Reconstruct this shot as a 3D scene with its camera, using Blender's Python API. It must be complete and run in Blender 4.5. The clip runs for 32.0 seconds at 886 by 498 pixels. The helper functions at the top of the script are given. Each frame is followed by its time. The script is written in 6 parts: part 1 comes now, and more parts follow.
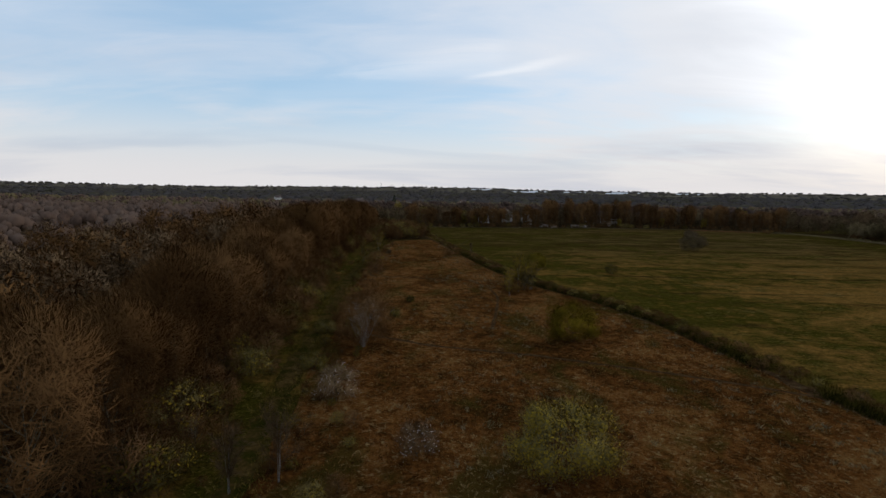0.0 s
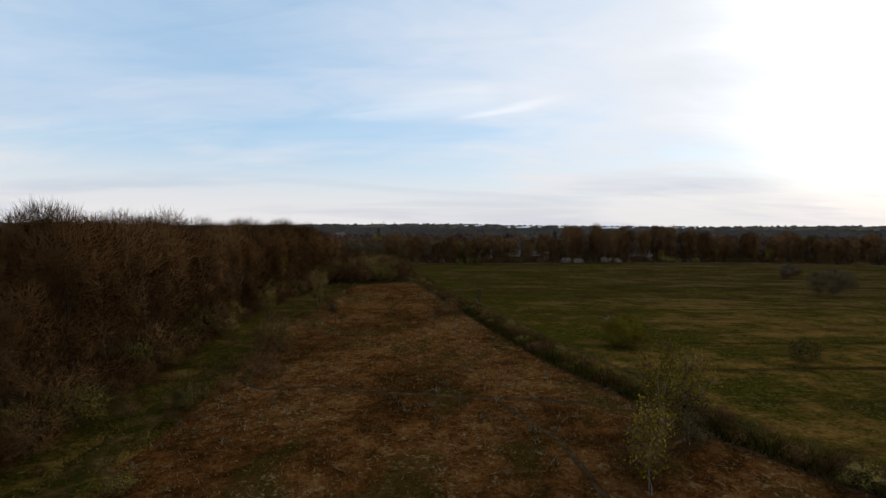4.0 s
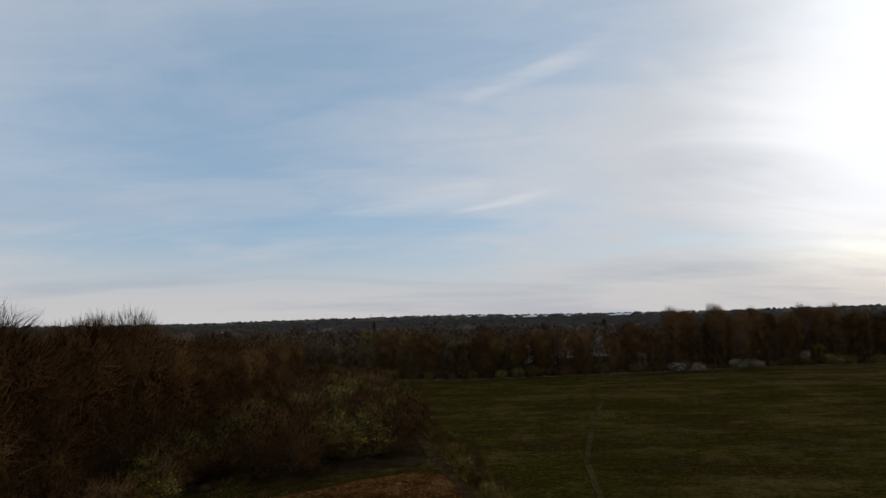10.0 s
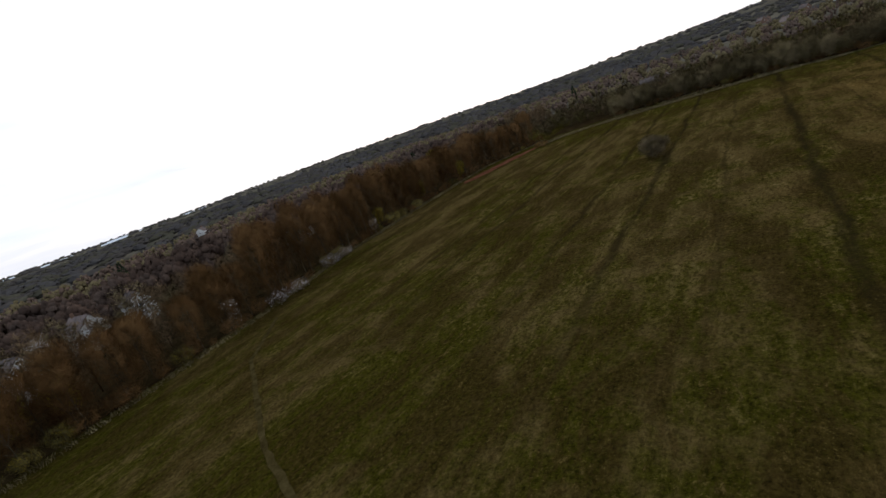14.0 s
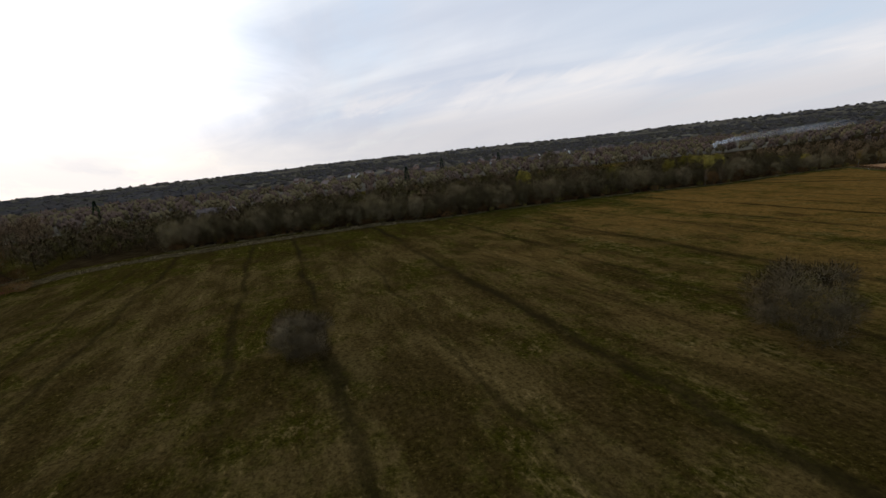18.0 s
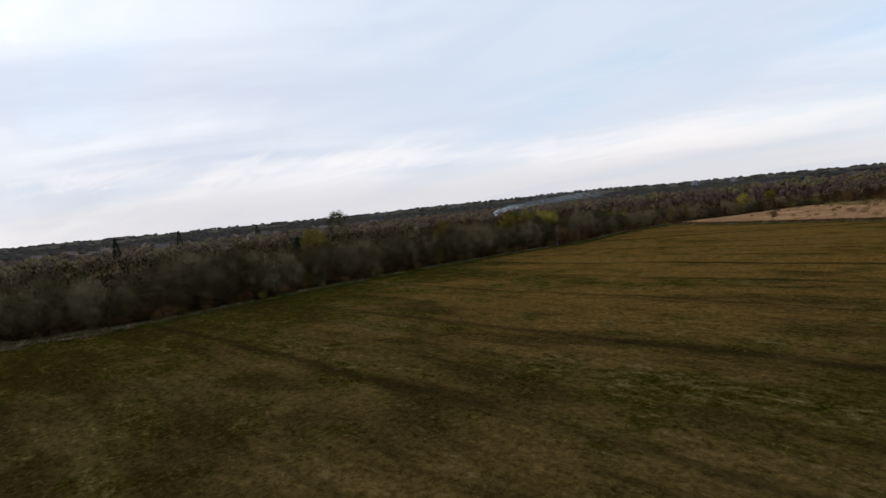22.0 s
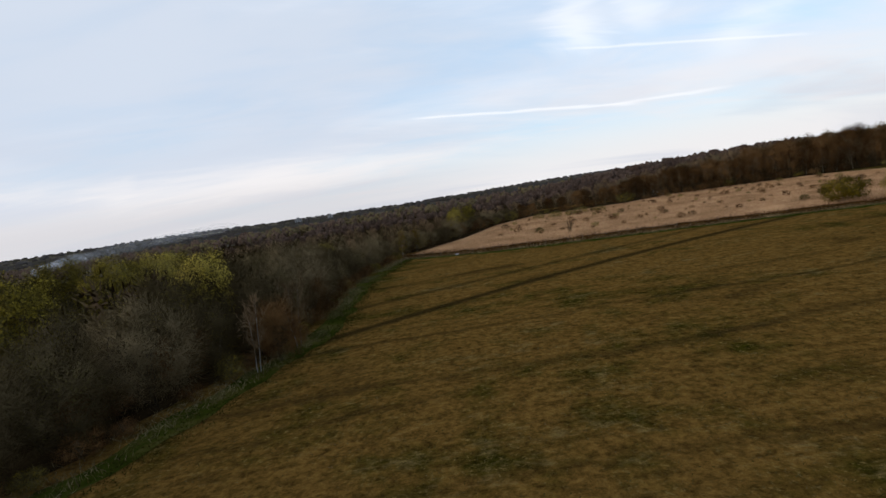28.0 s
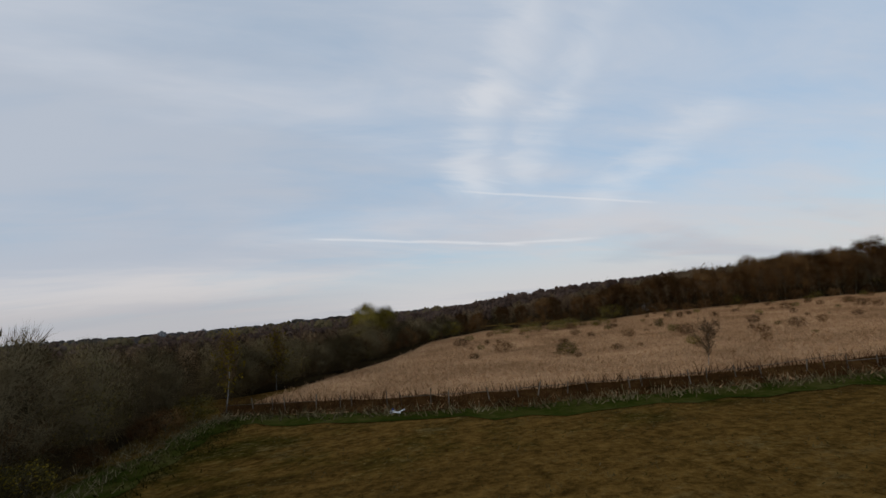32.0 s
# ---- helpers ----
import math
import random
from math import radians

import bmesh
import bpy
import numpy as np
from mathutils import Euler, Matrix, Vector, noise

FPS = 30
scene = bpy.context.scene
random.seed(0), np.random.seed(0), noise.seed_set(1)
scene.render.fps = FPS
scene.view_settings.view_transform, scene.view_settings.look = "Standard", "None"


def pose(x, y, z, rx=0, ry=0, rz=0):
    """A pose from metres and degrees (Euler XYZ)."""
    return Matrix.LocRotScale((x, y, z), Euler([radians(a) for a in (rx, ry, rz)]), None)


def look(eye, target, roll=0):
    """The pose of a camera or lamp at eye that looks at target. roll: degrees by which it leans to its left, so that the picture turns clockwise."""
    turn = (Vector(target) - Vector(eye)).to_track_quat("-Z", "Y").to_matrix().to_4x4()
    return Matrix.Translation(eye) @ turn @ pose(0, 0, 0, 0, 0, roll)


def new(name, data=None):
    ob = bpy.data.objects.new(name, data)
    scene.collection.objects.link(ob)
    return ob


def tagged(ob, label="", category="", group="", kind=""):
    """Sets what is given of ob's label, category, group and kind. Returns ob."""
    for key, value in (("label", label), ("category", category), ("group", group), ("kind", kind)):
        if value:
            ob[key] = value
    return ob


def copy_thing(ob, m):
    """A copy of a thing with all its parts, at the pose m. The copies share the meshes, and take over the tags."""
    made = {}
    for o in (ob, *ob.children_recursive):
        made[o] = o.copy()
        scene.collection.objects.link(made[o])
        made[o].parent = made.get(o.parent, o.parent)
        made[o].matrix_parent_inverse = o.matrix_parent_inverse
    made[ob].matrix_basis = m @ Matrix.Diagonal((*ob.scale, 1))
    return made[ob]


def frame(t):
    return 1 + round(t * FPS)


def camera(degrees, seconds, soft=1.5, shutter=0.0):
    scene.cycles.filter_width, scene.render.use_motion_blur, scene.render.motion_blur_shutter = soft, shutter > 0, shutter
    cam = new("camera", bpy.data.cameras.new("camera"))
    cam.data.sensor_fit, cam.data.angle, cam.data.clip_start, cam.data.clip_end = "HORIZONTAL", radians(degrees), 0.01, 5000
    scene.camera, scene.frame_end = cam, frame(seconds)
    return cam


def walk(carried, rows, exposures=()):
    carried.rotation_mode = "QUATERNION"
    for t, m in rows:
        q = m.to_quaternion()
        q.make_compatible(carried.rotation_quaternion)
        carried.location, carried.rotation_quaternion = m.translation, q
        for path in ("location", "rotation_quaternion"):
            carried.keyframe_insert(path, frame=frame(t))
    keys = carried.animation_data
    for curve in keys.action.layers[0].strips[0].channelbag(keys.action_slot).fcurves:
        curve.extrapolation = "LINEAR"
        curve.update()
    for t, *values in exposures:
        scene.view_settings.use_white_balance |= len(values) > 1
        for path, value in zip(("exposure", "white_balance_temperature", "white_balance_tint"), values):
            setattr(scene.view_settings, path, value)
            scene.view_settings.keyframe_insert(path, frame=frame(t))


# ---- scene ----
cam = camera(85.6, 32.0, soft=1.5)
PATH = [
    (0.0, -0.91, -45.37, 23.17, 83.02, -1.02, -0.20),
    (0.5, -0.70, -36.52, 22.07, 88.49, -0.69, -0.30),
    (1.0, -0.54, -27.53, 21.12, 88.84, -0.71, -0.55),
    (1.5, -0.29, -18.32, 20.62, 86.46, -1.76, 0.09),
    (2.0, -0.11, -9.12, 20.15, 86.59, -1.47, -0.15),
    (2.5, 0.00, -0.00, 19.54, 86.78, -1.38, -0.07),
    (4.5, 0.92, 39.24, 16.14, 87.57, -0.19, -1.32),
    (5.0, 1.03, 47.33, 15.03, 87.61, -1.52, 0.64),
    (5.5, 1.07, 55.39, 14.00, 88.23, -1.27, 1.84),
    (6.0, 1.00, 63.48, 13.12, 88.16, -1.95, 3.80),
    (6.5, 0.78, 71.48, 12.07, 90.01, -1.29, 4.80),
    (7.0, 0.37, 79.28, 11.00, 97.12, -0.80, 5.05),
    (7.5, -0.27, 86.85, 10.45, 99.39, -1.16, 5.57),
    (8.0, -1.07, 94.10, 10.60, 98.85, -2.69, 5.73),
    (8.5, -1.99, 101.07, 11.34, 98.19, -2.89, 5.60),
    (9.0, -3.11, 107.84, 12.78, 98.39, -2.28, 5.23),
    (9.5, -4.36, 114.47, 14.74, 98.39, -1.18, 4.32),
    (10.0, -5.62, 121.00, 16.86, 98.38, 1.28, -1.07),
    (10.5, -6.81, 127.46, 19.06, 96.05, 1.68, -3.97),
    (11.0, -7.93, 133.93, 21.10, 91.80, 1.96, -11.33),
    (11.5, -8.68, 140.31, 22.66, 90.85, 6.65, -23.01),
    (12.0, -8.32, 146.75, 23.68, 85.85, 10.58, -27.88),
    (12.5, -6.24, 153.45, 24.26, 81.15, 16.82, -36.65),
    (13.0, -2.74, 160.41, 24.57, 77.94, 18.95, -45.22),
    (13.5, 1.70, 167.25, 24.68, 73.02, 21.63, -53.16),
    (14.0, 7.00, 173.87, 24.62, 74.87, 19.56, -58.32),
    (14.5, 13.07, 180.21, 24.41, 77.53, 15.63, -64.28),
    (16.5, 47.55, 192.44, 21.43, 79.87, 2.66, -85.56),
    (17.0, 56.54, 194.13, 21.11, 79.36, 2.31, -93.51),
    (17.5, 65.68, 195.38, 20.68, 79.70, 4.45, -103.30),
    (18.0, 75.01, 195.82, 20.00, 78.74, 6.04, -109.58),
    (18.5, 84.02, 195.21, 19.25, 78.06, 7.44, -114.77),
    (19.0, 92.68, 193.71, 18.29, 77.80, 8.60, -119.07),
    (19.5, 101.07, 191.36, 17.21, 78.19, 9.26, -124.36),
    (20.0, 109.11, 188.22, 16.05, 80.48, 8.72, -127.55),
    (20.5, 116.92, 184.39, 14.95, 81.76, 7.86, -131.34),
    (21.0, 124.28, 179.80, 14.02, 82.79, 7.28, -134.22),
    (21.5, 131.16, 174.78, 13.10, 85.31, 6.65, -136.38),
    (22.0, 137.75, 169.38, 12.39, 85.27, 5.72, -137.76),
    (22.5, 144.02, 163.51, 12.00, 85.32, 5.58, -138.69),
    (23.0, 149.97, 157.58, 11.72, 85.14, 4.72, -139.96),
    (23.5, 155.67, 151.68, 11.53, 85.03, 3.45, -143.85),
    (24.0, 161.12, 145.80, 11.35, 85.23, 1.69, -147.12),
    (24.5, 166.19, 139.60, 11.37, 85.64, 0.29, -150.31),
    (25.0, 171.20, 133.10, 11.35, 85.92, -1.13, -153.13),
    (25.5, 176.00, 126.62, 11.24, 85.95, 1.28, -157.57),
    (26.0, 180.52, 120.04, 11.15, 84.90, 4.44, -165.49),
    (26.5, 184.15, 113.28, 10.96, 84.35, 6.89, -174.40),
    (28.5, 187.40, 85.33, 9.47, 84.47, 7.97, 174.93),
    (29.0, 188.26, 77.74, 8.68, 86.07, 7.26, 173.26),
    (29.5, 188.75, 70.23, 7.93, 88.57, 7.86, 172.97),
    (30.0, 188.79, 62.88, 7.25, 91.40, 8.64, 173.01),
    (30.5, 188.39, 55.68, 6.63, 94.31, 9.40, 173.19),
    (31.0, 187.68, 48.55, 6.18, 96.43, 9.30, 173.32),
    (31.5, 186.52, 41.50, 5.68, 97.87, 7.16, 168.31),
    (32.0, 185.11, 34.43, 5.16, 97.48, 5.41, 163.80),
]
EXPOSURE = [(0.0, -0.12), (3.0, -0.05), (6.0, 0.0), (7.5, -0.35), (9.5, -0.5), (11.5, -0.6), (12.3, -0.55), (13.0, -0.1), (14.0, 0.40), (15.5, 0.3), (18.0, 0.0), (20.0, 0.06),
            (22.0, 0.15), (26.0, 0.12), (29.5, -0.05), (31.0, -0.43), (32.0, -0.45)]
walk(cam, [(t, pose(*p)) for t, *p in PATH], EXPOSURE)

# ---- sky and light ----
SUN_AZ, SUN_EL = radians(63), radians(17)
SUN_DIR = Vector((math.sin(SUN_AZ) * math.cos(SUN_EL), math.cos(SUN_AZ) * math.cos(SUN_EL), math.sin(SUN_EL)))


class Nodes:
    """Small wrapper to write node trees in few lines."""

    def __init__(self, tree):
        self.t = tree
        tree.nodes.clear()

    def add(self, kind, **props):
        n = self.t.nodes.new(kind)
        for k, v in props.items():
            if k == "operation":
                n.operation = v
            elif k == "blend":
                n.blend_type = v
            elif k == "dtype":
                n.data_type = v
        return n

    def link(self, a, b):
        self.t.links.new(a, b)

    def put(self, sock, v):
        if isinstance(v, bpy.types.NodeSocket):
            self.link(v, sock)
        else:
            sock.default_value = v

    def math(self, op, a, b=0.0, c=0.0, clamp=False):
        n = self.add("ShaderNodeMath", operation=op)
        n.use_clamp = clamp
        for s, v in zip(n.inputs, (a, b, c)):
            self.put(s, v)
        return n.outputs[0]

    def vmath(self, op, a, b=(0, 0, 0), out=0):
        n = self.add("ShaderNodeVectorMath", operation=op)
        self.put(n.inputs[0], a)
        if op == "SCALE":
            self.put(n.inputs["Scale"], b)
        else:
            self.put(n.inputs[1], b)
        return n.outputs[out]

    def step(self, v, lo, hi, to0=0.0, to1=1.0):
        n = self.add("ShaderNodeMapRange")
        n.interpolation_type = "SMOOTHSTEP"
        for s, x in zip(n.inputs, (v, lo, hi, to0, to1)):
            self.put(s, x)
        return n.outputs[0]

    def mix(self, f, a, b, blend="MIX"):
        n = self.add("ShaderNodeMix", dtype="RGBA", blend=blend)
        n.clamp_factor = True
        self.put(n.inputs[0], f)
        self.put(n.inputs[6], (*a, 1) if isinstance(a, tuple) else a)
        self.put(n.inputs[7], (*b, 1) if isinstance(b, tuple) else b)
        return n.outputs[2]

    def noise(self, vec, scale, detail=4.0, rough=0.55, distort=0.0):
        n = self.add("ShaderNodeTexNoise")
        if vec is not None:
            self.link(vec, n.inputs["Vector"])
        n.inputs["Scale"].default_value, n.inputs["Detail"].default_value = scale, detail
        n.inputs["Roughness"].default_value, n.inputs["Distortion"].default_value = rough, distort
        return n.outputs["Fac"]

    def mapping(self, vec, rot=(0, 0, 0), scale=(1, 1, 1), loc=(0, 0, 0)):
        n = self.add("ShaderNodeMapping")
        self.link(vec, n.inputs["Vector"])
        n.inputs["Rotation"].default_value, n.inputs["Scale"].default_value, n.inputs["Location"].default_value = rot, scale, loc
        return n.outputs[0]

    def ramp(self, f, stops):
        n = self.add("ShaderNodeValToRGB")
        self.put(n.inputs[0], f)
        e = n.color_ramp.elements
        for i, (p, c) in enumerate(stops):
            el = e[i] if i < 2 else e.new(p)
            el.position, el.color = p, (*c, 1)
        return n.outputs[0]


def make_world():
    world = bpy.data.worlds.new("sky")
    scene.world = world
    world.use_nodes = True
    N = Nodes(world.node_tree)
    tc = N.add("ShaderNodeTexCoord")
    way = N.vmath("NORMALIZE", tc.outputs["Generated"])
    sep = N.add("ShaderNodeSeparateXYZ")
    N.link(way, sep.inputs[0])
    x, y, z = sep.outputs
    sky = N.add("ShaderNodeTexSky")
    sky.sky_type, sky.sun_disc = "NISHITA", False
    sky.sun_elevation, sky.sun_rotation = SUN_EL, SUN_AZ
    sky.air_density, sky.dust_density, sky.ozone_density = 1.0, 1.2, 1.5
    clear = N.mix(0.55, N.vmath("SCALE", sky.outputs[0], 0.15), (0.46, 0.69, 0.95))
    zz = N.math("MAXIMUM", z, 0.0)
    far = N.math("ADD", zz, 0.16)
    flat = N.add("ShaderNodeCombineXYZ")
    N.link(N.math("DIVIDE", x, far), flat.inputs[0])
    N.link(N.math("DIVIDE", y, far), flat.inputs[1])
    glow = N.math("MAXIMUM", N.vmath("DOT_PRODUCT", way, tuple(SUN_DIR), out=1), 0.0)
    # broad veil, streaked high cloud, fine wisps and low grey banks
    broadn = N.noise(N.mapping(flat.outputs[0], (0, 0, radians(-20)), (0.45, 0.8, 1), (0.6, 2.2, 0)), 0.9, 3, 0.5, 0.6)
    streak = N.noise(N.mapping(flat.outputs[0], (0, 0, radians(-34)), (0.45, 1.0, 1)), 1.5, 6, 0.55, 0.9)
    wisp = N.noise(N.mapping(flat.outputs[0], (0, 0, radians(50)), (0.6, 1.5, 1), (3.1, 7.7, 0)), 2.4, 9, 0.6, 1.3)
    veil = N.math("ADD", N.math("MULTIPLY", broadn, 0.5), N.math("ADD", N.math("MULTIPLY", streak, 0.32), N.math("MULTIPLY", wisp, 0.18)))
    veil = N.math("ADD", veil, N.math("MULTIPLY", N.math("POWER", glow, 1.5), 0.14))
    veil = N.math("ADD", veil, N.step(N.vmath("DOT_PRODUCT", way, (0.64, -0.77, 0.0), out=1), 0.55, 1.0, 0.0, 0.16))
    veil = N.math("SUBTRACT", veil, N.step(N.vmath("DOT_PRODUCT", way, (-0.13, 0.90, 0.41), out=1), 0.74, 1.0, 0.0, 0.12))
    cover = N.step(veil, 0.26, 0.68)
    cover = N.math("MAXIMUM", cover, N.step(z, 0.20, 0.0, 0.0, 0.95))
    bright = N.math("POWER", glow, 9.0)
    broad = N.math("POWER", glow, 2.0)
    lit = N.mix(broad, (0.70, 0.745, 0.83), (0.83, 0.85, 0.89))
    lit = N.mix(N.step(z, 0.24, 0.04), lit, (0.77, 0.745, 0.75))
    bank = N.noise(N.mapping(flat.outputs[0], (0, 0, radians(-62)), (0.3, 0.7, 1), (1.7, 0.4, 0)), 1.3, 5, 0.5, 0.5)
    low = N.math("MULTIPLY", N.step(bank, 0.46, 0.70), N.step(z, 0.45, 0.05))
    lit = N.mix(N.math("MULTIPLY", low, 0.6), lit, (0.52, 0.55, 0.64))
    side = N.step(N.vmath("DOT_PRODUCT", way, (0.92, -0.33, 0.22), out=1), 0.72, 0.96)
    roll = N.noise(N.mapping(N.mapping(flat.outputs[0], (0, 0, radians(-50))), (0, 0, 0), (0.28, 1.0, 1), (4.2, 1.1, 0)), 1.1, 5, 0.5, 0.25)
    lit = N.mix(N.math("MULTIPLY", N.math("MULTIPLY", side, N.step(roll, 0.38, 0.60)), N.step(z, 0.02, 0.10, 0.0, 0.8)), lit, (0.53, 0.58, 0.69))
    south = N.step(N.vmath("DOT_PRODUCT", way, (0.34, -0.92, 0.18), out=1), 0.60, 0.97)
    drift = N.noise(N.mapping(N.mapping(flat.outputs[0], (0, 0, radians(-15))), (0, 0, 0), (0.30, 0.9, 1), (1.2, 5.1, 0)), 1.0, 6, 0.55, 0.4)
    lit = N.mix(N.math("MULTIPLY", N.math("MULTIPLY", south, N.step(drift, 0.36, 0.58)), N.step(z, 0.03, 0.12, 0.15, 0.75)), lit, (0.53, 0.60, 0.71))
    haze = N.math("MULTIPLY", N.step(N.vmath("DOT_PRODUCT", way, (0.64, -0.77, 0.0), out=1), 0.55, 0.9), N.step(z, 0.10, 0.03, 0.0, 0.75))
    lit = N.mix(haze, lit, (0.57, 0.565, 0.60))
    out = N.mix(cover, clear, lit)
    gate = N.step(N.math("ADD", bright, N.math("MULTIPLY", N.math("SUBTRACT", streak, 0.5), 0.5)), 0.14, 0.62)
    out = N.vmath("ADD", out, N.vmath("SCALE", N.mix(N.step(z, 0.16, 0.03), (1.0, 0.99, 0.98), (1.0, 0.80, 0.55)), N.math("MULTIPLY", N.math("MULTIPLY", gate, N.step(z, 0.01, 0.15, 0.3, 1.0)), 0.5)))

    # two aircraft trails and a bright wisp, each along a great circle
    def trail(az0, el0, az1, el1, width, strength, colour_in, tint=(0.93, 0.94, 0.97)):
        a, b = (Vector((math.sin(radians(q)) * math.cos(radians(e)), math.cos(radians(q)) * math.cos(radians(e)), math.sin(radians(e))))
                for q, e in ((az0, el0), (az1, el1)))
        side, mid = a.cross(b).normalized(), (a + b).normalized()
        along = a.dot(mid)
        off = N.math("ABSOLUTE", N.math("ADD", N.vmath("DOT_PRODUCT", way, tuple(side), out=1),
                                        N.math("MULTIPLY", N.math("SUBTRACT", wisp, 0.5), width * 2.0)))
        m = N.math("MULTIPLY", N.step(off, width, 0.0), N.step(N.vmath("DOT_PRODUCT", way, tuple(mid), out=1), along - 0.002, along + 0.01))
        if width > 0.02:
            m = N.math("MULTIPLY", m, N.step(streak, 0.36, 0.60, 0.25, 1.0))
        return N.mix(N.math("MULTIPLY", m, strength), colour_in, tint)

    out = trail(181, 9.8, 207, 6.9, 0.0045, 0.55, out)
    out = trail(199, 14.2, 222, 9.5, 0.004, 0.45, out)
    out = trail(203, 7.4, 216, 6.6, 0.005, 0.6, out)
    out = trail(98, 6.0, 152, 6.0, 0.03, 0.4, out, (0.92, 0.86, 0.82))
    out = trail(148, 4.5, 178, 5.0, 0.035, 0.25, out, (0.86, 0.83, 0.82))
    out = trail(2, 12.6, 15, 14.6, 0.011, 0.7, out)
    out = trail(3, 25, 24, 30, 0.022, 0.45, out)
    out = trail(24, 29, 34, 19, 0.03, 0.4, out)
    out = trail(-20, 9, 8, 15.5, 0.04, 0.22, out)
    out = trail(199, 13, 213, 36, 0.08, 0.52, out)
    out = trail(206, 14, 223, 34, 0.06, 0.4, out)
    out = trail(213, 10, 232, 19, 0.05, 0.32, out)
    bg = N.add("ShaderNodeBackground")
    N.link(out, bg.inputs[0])
    bg.inputs[1].default_value = 1.1
    o = N.add("ShaderNodeOutputWorld")
    N.link(bg.outputs[0], o.inputs[0])


make_world()
lamp = bpy.data.lights.new("sun", "SUN")
lamp.energy, lamp.angle, lamp.color = 0.38, radians(14), (1.0, 0.85, 0.66)
sun = new("sun", lamp)
sun.matrix_world = look(tuple(SUN_DIR * 500), (0, 0, 0))


# ---- materials ----
def surface(name, stops, scale=1.0, fine=12.0, rough=0.9, bump=0.3, bump_scale=None, per="", hue=0.0, stretch=None, spec=0.0):
    """Matt natural surface: colour from two scales of noise over world size, with grain relief; per adds a shift by piece or by thing."""
    m = bpy.data.materials.new(name)
    m.use_nodes = True
    N = Nodes(m.node_tree)
    tc = N.add("ShaderNodeTexCoord")
    geo = N.add("ShaderNodeNewGeometry")
    vec = geo.outputs["Position"]
    if stretch:
        vec = N.mapping(vec, (0, 0, 0), stretch)
    big = N.noise(vec, scale, 5, 0.6, 0.3)
    small = N.noise(geo.outputs["Position"], fine, 4, 0.6)
    f = N.math("ADD", N.math("MULTIPLY", big, 0.68), N.math("MULTIPLY", small, 0.32))
    if per in ("island", "both"):
        f = N.math("ADD", f, N.math("MULTIPLY", N.math("SUBTRACT", geo.outputs["Random Per Island"], 0.5), 0.30 if per == "island" else 0.06))
    if per in ("object", "both"):
        info = N.add("ShaderNodeObjectInfo")
        f = N.math("ADD", f, N.math("MULTIPLY", N.math("SUBTRACT", info.outputs["Random"], 0.5), 0.24))
    if per == "both":
        f = N.math("ADD", f, N.math("MULTIPLY", N.math("SUBTRACT", N.noise(N.mapping(geo.outputs["Position"], (0, 0, 0), (1, 1, 0.3)), 4.5, 5, 0.7, 0.4), 0.5), 0.26))
    f = N.step(f, 0.36, 0.66) if per == "both" else N.step(f, 0.28, 0.74)
    col = N.ramp(f, stops)
    b = N.add("ShaderNodeBsdfPrincipled")
    N.link(col, b.inputs["Base Color"])
    b.inputs["Roughness"].default_value = rough
    b.inputs["Specular IOR Level"].default_value = spec
    if bump:
        bp = N.add("ShaderNodeBump")
        bp.inputs["Strength"].default_value, bp.inputs["Distance"].default_value = bump, 0.15
        N.link(N.noise(geo.outputs["Position"], bump_scale or fine, 5, 0.65), bp.inputs["Height"])
        N.link(bp.outputs[0], b.inputs["Normal"])
    o = N.add("ShaderNodeOutputMaterial")
    N.link(b.outputs[0], o.inputs[0])
    return m


